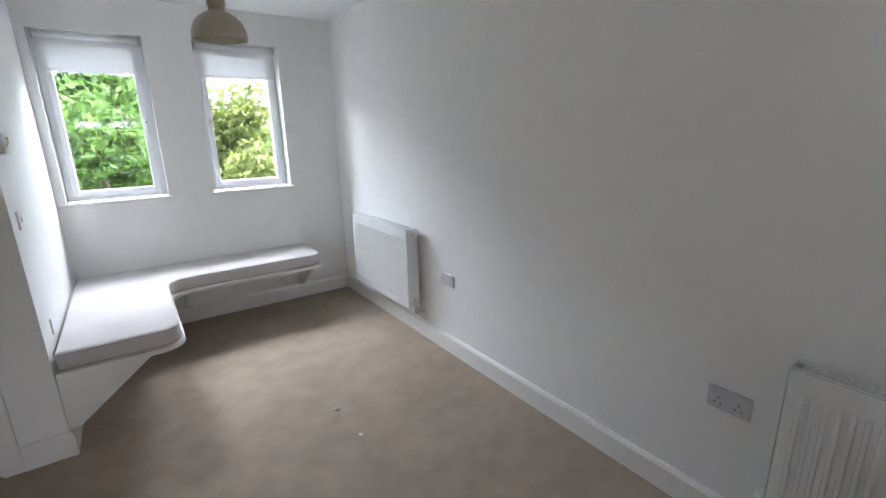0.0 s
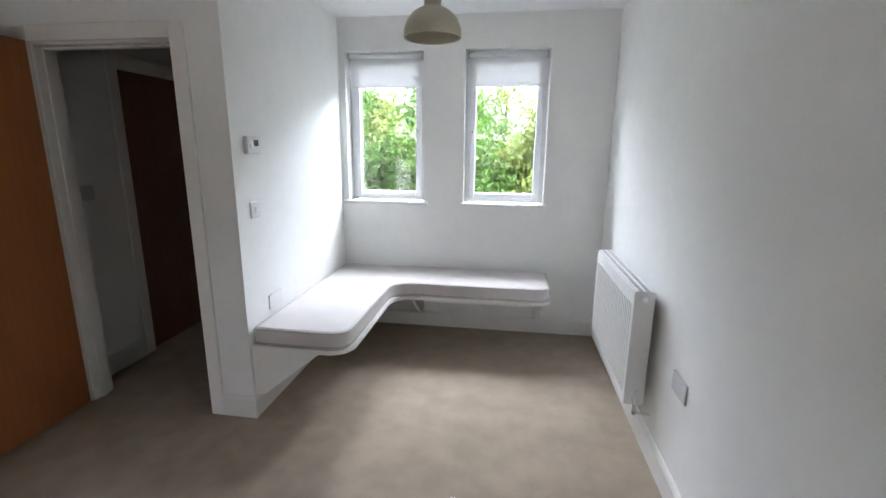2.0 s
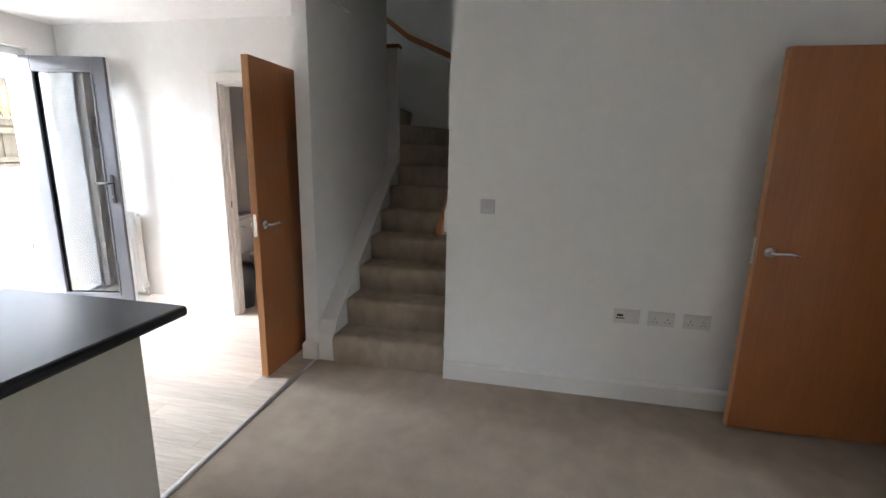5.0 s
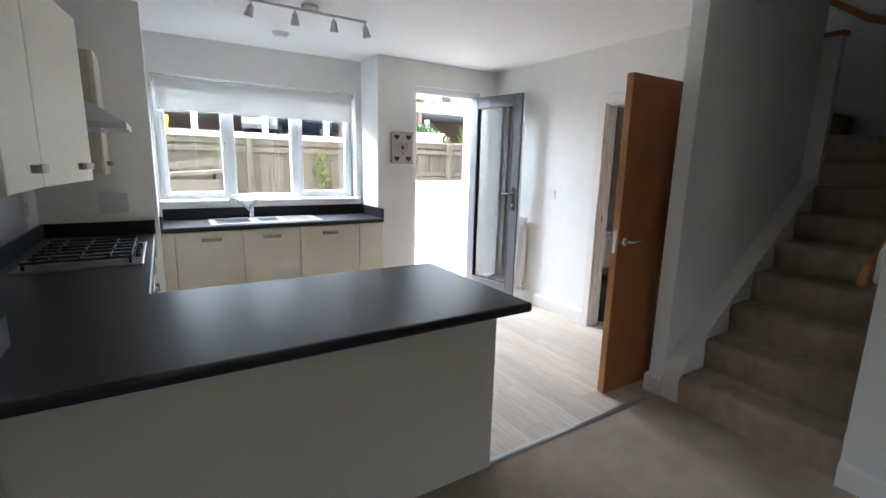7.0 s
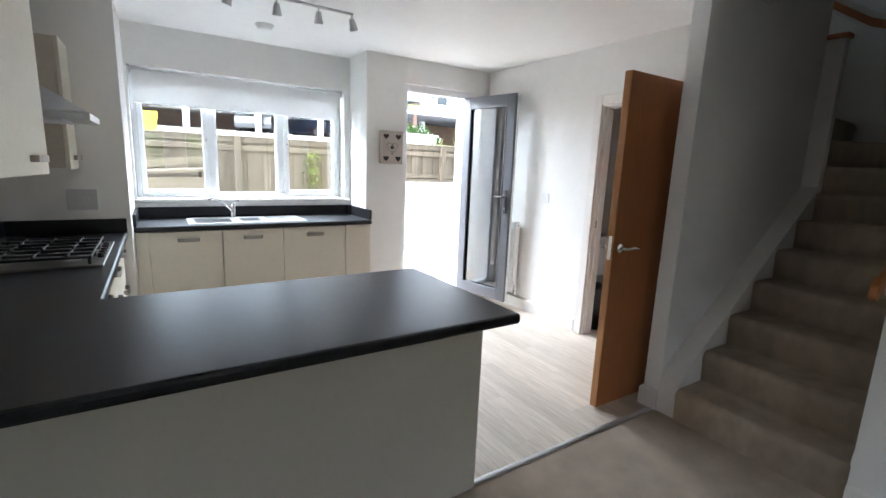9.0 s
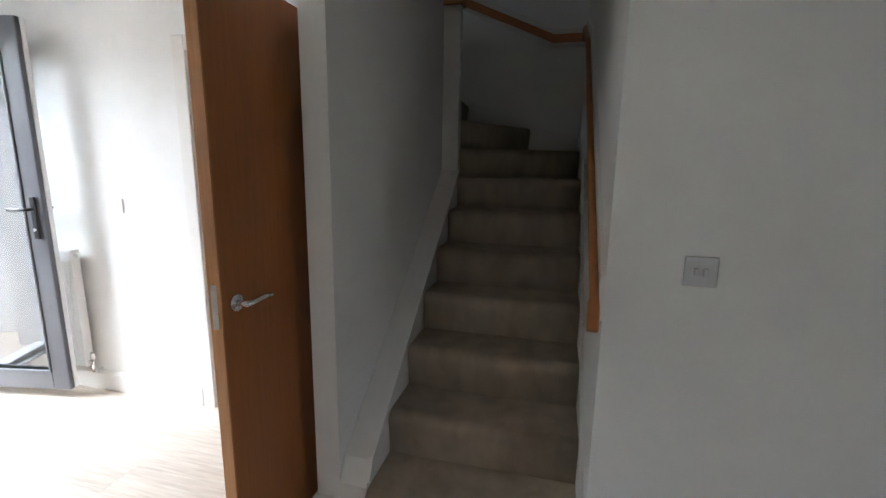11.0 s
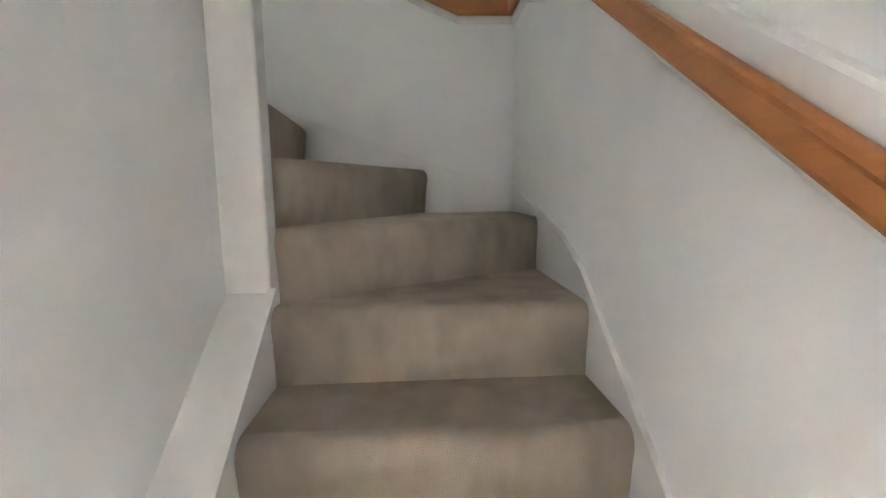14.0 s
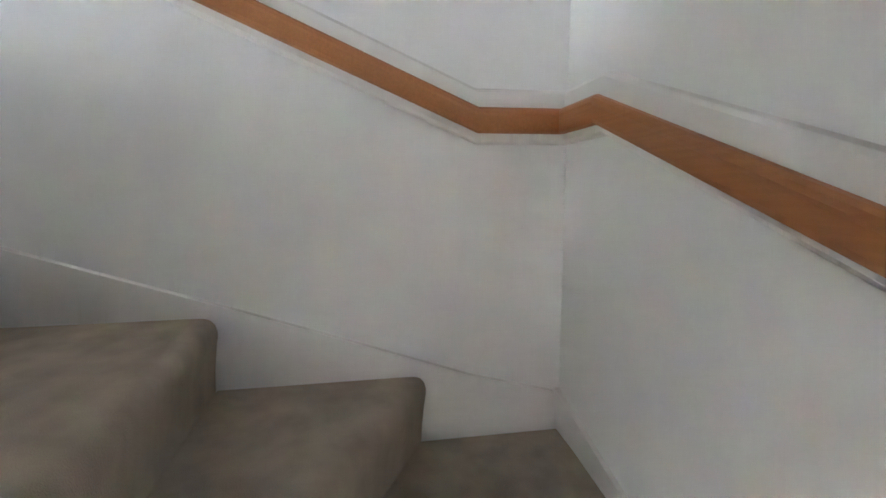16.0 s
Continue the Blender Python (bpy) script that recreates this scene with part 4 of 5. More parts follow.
for k, (y0, y1, zs) in enumerate(((-4.62, -4.03, (0.14, 0.36, 0.62, 0.864)), (-5.24, -4.625, (0.14, 0.70, 0.864)), (-5.71, -5.245, (0.14, 0.36, 0.62, 0.864)))):
    ob = thing("base_cabinet", ("cream drawer cabinet with bow handles beside the hob", "cream oven-side cabinet with drawer below the hob", "cream drawer cabinet in the corner by the pier")[k], "cabinet", group="hob run cabinets")
    part("body", box(1.532, 2.10, y0 + 0.001, y1 - 0.001, 0.13, WT - 0.0405), M_CARCASS, ob)
    part("plinth", box(1.58, 1.60, y0 + 0.001, y1 - 0.001, 0.0, 0.129), M_CREAM, ob)
    for z0, z1 in zip(zs, zs[1:]):
        d = part("drawer_front", box(1.508, 1.53, y0 + 0.002, y1 - 0.002, z0 + 0.002, z1 - 0.002, 0.003), M_CREAM, ob, "plain cream drawer front")
        bar_handle(d, 1.508, (y0 + y1) / 2, z1 - 0.06, ((0, 1, 0), (-1, 0, 0)))


def wall_unit(label, y0, y1, hy, ajar=0.0, front=1.775):
    """A wall cabinet from y1 back to y0; its door hangs at y1 and stands ajar by some degrees."""
    ob = thing("wall_cabinet", label, "cabinet", group="wall cabinets")
    part("body", box(front + 0.025, 2.1085, y0 + 0.001, y1 - 0.001, 1.345, 2.07, 0.001, 1), M_CARCASS, ob)
    d = part("door", box(-0.0115, 0.0115, y0 - y1 + 0.004, 0, 1.335, 2.075, 0.005), M_CREAM, ob, "plain cream door")
    d.location, d.rotation_euler = (front + 0.0115, y1 - 0.002, 0), (0, 0, -radians(ajar))
    bar_handle(d, -0.0115, hy - y1, 1.405, ((0, 1, 0), (-1, 0, 0)), 0.13)


wall_unit("cream wall cabinet with a steel handle, next to the pier", -4.08, -3.60, -3.97)
wall_unit("wide cream wall cabinet, its door slightly ajar, beside the cooker hood", -4.70, -4.085, -4.56, 7.8)
wall_unit("narrow cream wall cabinet between hood and far pier", -5.71, -5.40, -5.60, 0.0, 1.70)

hood = thing("cooker_hood", "stainless steel chimney cooker hood above the hob", "cooker hood")
part("lip", box(1.545, 2.106, -5.395, -4.91, 1.60, 1.635, 0.003), M_STEEL, hood)
bm = bmesh.new()
lo = [bm.verts.new(p) for p in ((1.545, -5.395, 1.636), (2.106, -5.395, 1.636), (2.106, -4.91, 1.636), (1.545, -4.91, 1.636))]
hi = [bm.verts.new(p) for p in ((1.92, -5.27, 1.87), (2.106, -5.27, 1.87), (2.106, -5.03, 1.87), (1.92, -5.03, 1.87))]
bm.faces.new(lo)
bm.faces.new(hi)
for i in range(4):
    bm.faces.new((lo[i], lo[(i + 1) % 4], hi[(i + 1) % 4], hi[i]))
part("canopy", bm, M_STEEL, hood)
part("chimney", box(1.925, 2.106, -5.265, -5.035, 1.871, CEIL - 0.002, 0.003), M_STEEL, hood)
part("filter", box(1.66, 2.05, -5.36, -4.95, 1.592, 1.60, 0.002), M_GREYPLATE, hood, "grey mesh filter underneath")

sp = thing("splashback", "dark-reflecting stainless splashback behind the hob", "splashback")
part("sheet", box(2.098, 2.1085, -5.38, -4.40, WT + 0.097, 1.595, 0.001, 1), M_STEEL, sp)

hob = thing("gas_hob", "steel five-burner gas hob with black cast-iron grates", "hob")
part("plate", box(1.52, 2.03, -5.27, -4.58, WT + 0.0005, WT + 0.012, 0.004), M_HANDLE, hob, "dark brushed steel plate")
burners = [(1.66, -5.12, 0.035), (1.90, -5.12, 0.045), (1.78, -4.925, 0.055), (1.66, -4.73, 0.045), (1.90, -4.73, 0.035)]
for x, y, r in burners:
    b = part("burner", cyl((x, y, WT + 0.012), (x, y, WT + 0.024), r, r * 0.9, 24), M_GREYPLATE, hob, "aluminium burner ring")
    part("burner_cap", cyl((x, y, WT + 0.024), (x, y, WT + 0.032), r * 0.8, r * 0.7, 24), M_IRON, b, "black enamel cap")
for y0, y1 in ((-5.25, -5.03), (-5.025, -4.825), (-4.82, -4.60)):
    bm = bmesh.new()
    for x in (1.57, 1.99):
        add_box(bm, x - 0.005, x + 0.005, y0, y1, WT + 0.040, WT + 0.052, 0.002, 1)
    for y in (y0 + 0.005, y1 - 0.005, (y0 + y1) / 2):
        add_box(bm, 1.565, 1.995, y - 0.005, y + 0.005, WT + 0.040, WT + 0.052, 0.002, 1)
    for x in (1.66, 1.78, 1.90):
        add_box(bm, x - 0.005, x + 0.005, y0 + 0.03, y1 - 0.03, WT + 0.041, WT + 0.054, 0.002, 1)
    for x in (1.575, 1.985):
        for y in (y0 + 0.01, y1 - 0.01):
            add_box(bm, x - 0.006, x + 0.006, y - 0.006, y + 0.006, WT + 0.012, WT + 0.041)
    part("grate", bm, M_IRON, hob, "cast-iron pan support")
for i in range(5):
    part("knob", cyl((1.545, -5.08 + i * 0.077, WT + 0.012), (1.545, -5.08 + i * 0.077, WT + 0.034), 0.016, 0.013, 16), M_DARK, hob, "black control knob")

# ---- sink and tap ----
sink = thing("kitchen_sink", "stainless inset sink with one and a half bowls and a drainer", "sink")
bm = bmesh.new()
zr = WT + 0.006
X0s, X1s, Y0s, Y1s = 0.16, 1.09, -6.42, -5.985
bowls = [(0.76, 1.04, -6.33, -6.03, 0.15), (0.52, 0.69, -6.30, -6.06, 0.09)]
xs_ = sorted({X0s, X1s, *[b[0] for b in bowls], *[b[1] for b in bowls]})
ys_ = sorted({Y0s, Y1s, *[b[2] for b in bowls], *[b[3] for b in bowls]})
for a, b in zip(xs_, xs_[1:]):
    for c, d in zip(ys_, ys_[1:]):
        if not any(q[0] <= a and b <= q[1] and q[2] <= c and d <= q[3] for q in bowls):
            bm.faces.new([bm.verts.new(p) for p in ((a, c, zr), (b, c, zr), (b, d, zr), (a, d, zr))])
bmesh.ops.remove_doubles(bm, verts=bm.verts[:], dist=1e-5)
for (a, b) in (((X0s, Y0s), (X1s, Y0s)), ((X1s, Y0s), (X1s, Y1s)), ((X1s, Y1s), (X0s, Y1s)), ((X0s, Y1s), (X0s, Y0s))):
    bm.faces.new([bm.verts.new(p) for p in ((*a, zr), (*b, zr), (*b, WT + 0.0005), (*a, WT + 0.0005))])
part("rim", bm, M_STEEL, sink)
for x0, x1, y0, y1, dep in bowls:
    bm = bmesh.new()
    s = [(x0, y0), (x1, y0), (x1, y1), (x0, y1)]
    i = [(x0 + 0.02, y0 + 0.02), (x1 - 0.02, y0 + 0.02), (x1 - 0.02, y1 - 0.02), (x0 + 0.02, y1 - 0.02)]
    t_, b_ = [bm.verts.new((*p, zr)) for p in s], [bm.verts.new((*p, zr - min(dep, 0.035))) for p in i]
    for k in range(4):
        bm.faces.new((t_[k], t_[(k + 1) % 4], b_[(k + 1) % 4], b_[k]))
    bm.faces.new(b_)
    part("bowl", bm, M_STEEL, sink, "shadowed steel bowl")
for i in range(6):
    part("drainer_rib", box(0.20, 0.47, -6.36 + i * 0.06, -6.345 + i * 0.06, zr, zr + 0.004, 0.0015, 1), M_STEEL, sink)
tap = thing("mixer_tap", "chrome single-lever kitchen mixer tap", "tap", 0.72, -6.37, 0)
part("body", lathe([(0.026, WT + 0.0062), (0.026, WT + 0.012), (0.021, WT + 0.02), (0.021, WT + 0.11), (0.018, WT + 0.125), (0.0, WT + 0.128)], 24), M_CHROME, tap, "", True)
part("spout", tube([(0, 0.005, WT + 0.05), (0.03, 0.02, WT + 0.09), (0.08, 0.05, WT + 0.14), (0.14, 0.085, WT + 0.18), (0.18, 0.105, WT + 0.19), (0.20, 0.115, WT + 0.175)], 0.011, 12), M_CHROME, tap, "", True)
part("lever", tube([(0, 0, WT + 0.125), (-0.004, 0.0, WT + 0.14), (-0.05, 0.0, WT + 0.155)], 0.008, 10), M_CHROME, tap, "", True)

# ---- kitchen ceiling and walls ----
bar = thing("spotlight_bar", "brushed steel ceiling bar with four swivel spotlights", "spotlight")
part("ceiling_rose", lathe([(0.0, CEIL - 0.026), (0.05, CEIL - 0.024), (0.056, CEIL - 0.014), (0.056, CEIL - 0.001)], 32), M_STEEL, bar, "", True).location = (0.48, -5.10, 0)
part("bar", cyl((0.09, -5.08, 2.425), (0.90, -5.08, 2.425), 0.009, n=14), M_STEEL, bar, "", True)
part("stem", cyl((0.48, -5.09, 2.425), (0.48, -5.095, CEIL - 0.02), 0.009, n=12), M_STEEL, bar)
for x, dx, dy in ((0.85, 0.25, -0.2), (0.585, -0.05, -0.25), (0.325, -0.05, -0.15), (0.10, -0.35, -0.25)):
    d = Vector((dx, dy, -0.9)).normalized()
    p = Vector((x, -5.08, 2.395))
    s = part("spotlight", cyl(p, p + d * 0.07, 0.015, 0.029, 20), M_STEEL, bar, "swivel spotlight head")
    part("arm", cyl((x, -5.08, 2.425), p, 0.005, n=10), M_STEEL, s)
    part("bulb", cyl(p + d * 0.067, p + d * 0.073, 0.024, n=20), M_PLASTIC, s, "unlit lamp glass")
alarm = thing("smoke_alarm", "round white smoke alarm on the kitchen ceiling", "smoke alarm", 0.50, -5.88, 0)
part("case", lathe([(0.0, CEIL - 0.04), (0.045, CEIL - 0.038), (0.052, CEIL - 0.03), (0.053, CEIL - 0.016), (0.066, CEIL - 0.014), (0.068, CEIL - 0.001)], 32), M_PLASTIC, alarm, "", True)

box_ob = thing("key_box", "shabby pale wooden wall box with heart cut-outs", "wall box", -0.679, KY, 1.602)
part("case", box(-0.116, 0.116, 0.0005, 0.05, -0.152, 0.152, 0.006), M_CARD, box_ob)


def heart(cx, cz, s, y0, y1):
    pts = [(cx + s * 16 * math.sin(t) ** 3 / 17, cz + s * (13 * math.cos(t) - 5 * math.cos(2 * t) - 2 * math.cos(3 * t) - math.cos(4 * t)) / 17) for t in (2 * math.pi * k / 20 for k in range(20))]
    return prism(pts, y0, y1, "y")


for cx in (-0.065, 0.065):
    for cz in (-0.105, 0.105):
        part("heart_cutout", heart(cx, cz, 0.032, 0.05, 0.0512), M_RED, box_ob, "dark heart cut-out")
part("heart_cutout", heart(0, 0.0, 0.022, 0.05, 0.0512), M_RED, box_ob, "dark heart cut-out")
for k in range(18):
    t = 2 * math.pi * k / 18
    hx, hz = 0.062 * 16 * math.sin(t) ** 3 / 17, 0.062 * (13 * math.cos(t) - 5 * math.cos(2 * t) - 2 * math.cos(3 * t) - math.cos(4 * t)) / 17
    part("dot", cyl((hx, 0.05, hz), (hx, 0.0512, hz), 0.0055, n=8), M_RED, box_ob)
part("frame", box(-0.122, 0.122, 0.046, 0.0505, 0.146, 0.158, 0.002), M_CARD, box_ob)
part("frame", box(-0.122, 0.122, 0.046, 0.0505, -0.158, -0.146, 0.002), M_CARD, box_ob)

hook = thing("wall_hook", "small grey hook on the bay wall", "hook", -0.43, -6.3, 1.42)
part("peg", cyl((-0.0005, 0, 0), (0.022, 0, 0.004), 0.006, n=10), M_GREYPLATE, hook)

# ---- cloakroom, seen past the open door ----
wc = thing("toilet", "white ceramic close-coupled toilet in the cloakroom", "toilet", -2.62, -4.95, 0, 0)
part("cistern", box(-0.2, 0.2, -0.09, 0.09, 0.40, 0.78, 0.03, 3), M_CERAMIC, wc)
part("cistern_lid", box(-0.21, 0.21, -0.1, 0.1, 0.781, 0.81, 0.012, 3), M_CERAMIC, wc)
part("pan", lathe([(0.12, 0.0), (0.13, 0.02), (0.11, 0.16), (0.15, 0.30), (0.19, 0.39), (0.17, 0.40)], 24), M_CERAMIC, wc, "", True).location = (0, 0.3, 0)
part("seat", lathe([(0.0, 0.425), (0.17, 0.425), (0.19, 0.415), (0.19, 0.402), (0.0, 0.402)], 24), M_PLASTIC, wc, "", True).location = (0, 0.3, 0)
part("flush_lever", tube([(0.15, 0.09, 0.7), (0.15, 0.12, 0.7), (0.10, 0.125, 0.695)], 0.007), M_CHROME, wc)
bin_ob = thing("waste_bin", "dark round waste bin beside the toilet", "bin", -2.12, -4.62, 0.0)
part("drum", lathe([(0.0, 0.002), (0.10, 0.002), (0.125, 0.30), (0.13, 0.36), (0.10, 0.42), (0.0, 0.44)], 28), M_DARK, bin_ob, "", True)
for i in range(5):
    tl = thing("tile_border", "mottled grey tile of the cloakroom border", "tile", -2.84, -5.0 + i * 0.16, 1.0)
    part("tile", box(-0.028, -0.02, 0.002, 0.158, 0, 0.1, 0.002), M_GREYPLATE, tl)
st = thing("strike_plate", "small dark steel strike plate in the door lining", "strike plate", KX - 0.045, -4.508, 1.0)
part("plate", box(-0.012, 0.012, 0, 0.0015, -0.03, 0.03, 0.0005, 1), M_DARK, st)

# ---- outdoors ----
structure("ground", box(-400, 400, -400, 400, -0.6, -0.35), M_GRASS, "rough grass ground reaching to the horizon", "ground")
bm = bmesh.new()
add_prism(bm, [(-9.9, 1.2), (-13, 1.85), (-30, 3.0), (-60, 4.2), (-60, -0.35), (-9.9, -0.35)], -60, 60, "x")
structure("road", bm, M_ROAD, "pale sunlit drive rising behind the fence", "road")
structure("pavement", box(-9, 6, -9.55, -6.84, -0.345, -0.165), M_RENDER, "bedding under the patio slabs", "patio")

# retaining wall, raised bed
rw = thing("garden_wall", "white rendered garden retaining wall", "garden wall")
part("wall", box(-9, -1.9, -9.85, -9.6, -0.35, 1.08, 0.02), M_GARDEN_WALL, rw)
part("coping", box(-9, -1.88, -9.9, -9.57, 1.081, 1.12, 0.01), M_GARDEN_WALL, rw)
bed = thing("raised_bed", "low pale raised bed with timber side boards", "planter")
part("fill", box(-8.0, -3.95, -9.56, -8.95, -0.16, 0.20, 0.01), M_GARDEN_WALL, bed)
for i in range(3):
    part("board", box(-3.945, -3.90, -9.57, -8.90, -0.16 + i * 0.125, -0.04 + i * 0.125, 0.006), M_FENCE, bed, "timber side board")


def fence(name, label, x0, x1, y, z0, z1):
    ob = thing(name, label, "fence")
    n = int((x1 - x0) / 0.118)
    for i in range(n):
        xa = x0 + (x1 - x0) * i / n
        dz = 0.012 * math.sin(i * 2.3)
        part("board", box(xa - 0.012, xa + (x1 - x0) / n + 0.012, y - 0.011 + 0.012 * (i % 2), y + 0.001 + 0.016 * (i % 2), z0, z1 + dz), M_FENCE, ob)
    k = max(1, round((x1 - x0) / 1.8))
    for i in range(k + 1):
        xp = x0 + (x1 - x0) * i / k
        part("post", box(xp - 0.05, xp + 0.05, y + 0.019, y + 0.11, z0 - 0.15, z1 + 0.03, 0.008), M_FENCE, ob)
    for z in (z0 + 0.12, z1 - 0.14):
        part("rail", box(x0, x1, y + 0.018, y + 0.055, z - 0.04, z + 0.04, 0.006), M_FENCE, ob)
    part("capping", box(x0 - 0.02, x1 + 0.02, y - 0.03, y + 0.05, z1 + 0.012, z1 + 0.045, 0.006), M_FENCE, ob)
    part("top_rail", box(x0, x1, y + 0.0182, y + 0.04, z1 - 0.06, z1 + 0.0115, 0.005), M_FENCE, ob)
    part("gravel_board", box(x0, x1, y + 0.0182, y + 0.06, z0 - 0.02, z0 + 0.06, 0.006), M_FENCE, ob)


lw = thing("low_wall", "low white rendered wall behind the garden fence", "garden wall")
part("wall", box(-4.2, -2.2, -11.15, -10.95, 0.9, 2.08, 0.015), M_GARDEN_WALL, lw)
part("coping", box(-4.23, -2.17, -11.19, -10.91, 2.081, 2.13, 0.012), M_RENDER, lw)
fence("garden_fence", "weathered close-board timber fence", -1.85, 4.3, -9.7, 0.25, 1.74)
fence("garden_fence", "weathered timber fence on top of the white wall", -8.4, -1.95, -9.72, 1.12, 1.80)
shed = thing("garden_store", "low timber store with horizontal boards and a sloping lid", "shed")
for i in range(8):
    part("board", box(0.72, 1.95, -8.96, -8.93, -0.15 + i * 0.165, 0.008 + i * 0.165, 0.004), M_FENCE, shed)
part("lid", prism([(0.68, 1.29), (2.0, 1.20), (2.0, 1.16), (0.68, 1.25)], -9.5, -8.88, "y"), M_FENCE, shed, "sloping lid")
part("side", box(0.74, 0.76, -9.48, -8.965, -0.165, 1.24), M_FENCE, shed)
part("sloping_rail", prism([(0.66, 1.47), (2.1, 1.29), (2.1, 1.20), (0.66, 1.37)], -8.925, -8.90, "y"), M_FENCE, shed, "sloping timber rail")

# carports and cars up the drive
port_ob = thing("carport", "open-fronted carport row with white posts and tiled roof", "carport", 0, -25, 2.64)
part("back_wall", box(-12, 14, -6.2, -6.0, -0.5, 2.4), M_BRICK, port_ob, "red-brown brick back wall")
for i in range(9):
    part("post", box(-11.9 + i * 2.95, -11.65 + i * 2.95, -0.1, 0.15, -0.3, 2.35, 0.02), M_UPVC, port_ob, "white post")
for i in range(4):
    part("partition", box(-9 + i * 5.9, -8.9 + i * 5.9, -6.0, -0.4, -0.3, 2.3), M_BRICK, port_ob)
part("fascia", box(-12.3, 14.3, -0.25, 0.2, 2.35, 2.65, 0.01), M_UPVC, port_ob, "white fascia board")
part("roof", prism([(0.5, 2.62), (-3, 4.6), (-6.6, 2.62)], -12.6, 14.6, "x"), M_ROOF, port_ob, "grey tiled roof")


def car(x, y, z, rz, paint, label):
    ob = thing("parked_car", label, "car", x, y, z, rz)
    side = [(-2.0, 0.30), (-2.05, 0.62), (-1.9, 0.86), (-1.15, 0.95), (-0.55, 1.40), (0.75, 1.44), (1.45, 1.0), (1.98, 0.86), (2.08, 0.55), (2.0, 0.28)]
    part("body", prism(side, -0.84, 0.84, "y", 0.05), paint, ob)
    part("windows", prism([(-1.0, 0.97), (-0.5, 1.34), (0.70, 1.37), (1.25, 1.0)], -0.846, 0.846, "y", 0.01), M_CARGLASS, ob, "dark side glass")
    part("windscreen", prism([(-1.16, 0.985), (-0.58, 1.385), (-0.62, 1.40), (-1.2, 1.0)], -0.70, 0.70, "y"), M_CARGLASS, ob, "dark glass")
    for sx in (-1.3, 1.3):
        for sy in (-1, 1):
            w = part("wheel", cyl((sx, sy * 0.66, 0.31), (sx, sy * 0.86, 0.31), 0.31, n=24), M_TYRE, ob, "black tyre")
            part("rim", cyl((sx, sy * 0.855, 0.31), (sx, sy * 0.868, 0.31), 0.20, n=20), M_STEEL, w, "alloy rim")
    for sy in (-0.6, 0.6):
        part("headlight", box(-2.06, -1.94, sy - 0.16, sy + 0.16, 0.66, 0.78, 0.02), M_CERAMIC, ob)
    part("number_plate", box(-2.075, -2.05, -0.26, 0.26, 0.42, 0.53), M_PLASTIC, ob)
    part("bumper", box(-2.08, -1.96, -0.8, 0.8, 0.30, 0.44, 0.03), M_DARK, ob)


car(-3.5, -27.6, 2.62, 70, M_CAR_A, "silver car parked under the carport")
car(-6.3, -27.4, 2.62, 110, M_CAR_B, "dark car parked under the carport")
car(-9.4, -26.5, 2.62, 20, M_CAR_B, "dark blue car parked by the carport")

lean = thing("open_garage", "long low open garage with a grey roof and dark brick inside", "garage", 0, -22, 2.45)
part("back_wall", box(-19, -6.6, -5.0, -4.8, -0.3, 1.5), M_BRICK, lean, "dark brick back wall")
part("side_wall", box(-6.8, -6.6, -4.79, -0.2, -0.3, 1.4), M_BRICK, lean)
part("roof", prism([(0.3, 1.42), (0.3, 1.56), (-5.2, 1.95), (-5.2, 1.5)], -19.2, -6.4, "x"), M_CLADDING, lean, "grey sheet roof")
part("gutter", box(-19.2, -6.4, 0.301, 0.40, 1.46, 1.58, 0.02), M_UPVC, lean, "white gutter")
for i in range(5):
    part("post", box(-18.4 + i * 2.9, -18.22 + i * 2.9, 0.0, 0.16, -0.3, 1.419, 0.01), M_BRICK, lean, "brown post")
structure("grass_bank", prism([(-27.3, 2.0), (-27.3, 4.5), (-29.9, 5.5), (-34, 5.7), (-34, 2.0)], -26, -7.4, "x"), M_GRASS, "mown grass bank above the garages", "bank")

row_ob = thing("terraced_house", "pale terraced house with grey cladding panels above the bank", "house", 0, -31, 5.3)
part("wall", box(-24, -9.0, -6, 0, -0.3, 5.0), M_RENDER, row_ob)
part("roof", prism([(0.5, 4.9), (-3, 7.2), (-6.5, 4.9)], -24.4, -8.6, "x"), M_ROOF, row_ob, "grey tiled roof")
for i in range(4):
    xh = -22.6 + i * 3.3
    part("cladding_panel", box(xh, xh + 1.5, 0.001, 0.05, 0.0, 4.6), M_CLADDING, row_ob, "dark grey cladding")
    w = part("window", box(xh + 2.0, xh + 3.0, 0.001, 0.06, 0.5, 1.9, 0.01), M_UPVC, row_ob)
    part("pane", box(xh + 2.08, xh + 2.92, 0.061, 0.07, 0.58, 1.82), M_CARGLASS, w, "dark pane")
part("brick_panel", box(-15.0, -13.9, 0.0515, 0.09, 0.0, 1.5), M_BRICK, row_ob, "red-brown brick panel")

grit = thing("grit_bin", "bright yellow plastic grit bin with a sloping lid", "bin", 1.40, -16.0, 2.02)
part("body", prism([(-0.2, 0.0), (-0.24, 0.34), (0.24, 0.40), (0.2, 0.0)], -0.22, 0.22, "x", 0.02), M_YELLOW, grit)
part("lid", prism([(-0.26, 0.41), (-0.26, 0.44), (0.26, 0.50), (0.26, 0.35), (0.24, 0.345), (-0.245, 0.345)], -0.245, 0.245, "x", 0.012), M_YELLOW, grit, "yellow overhanging lid")

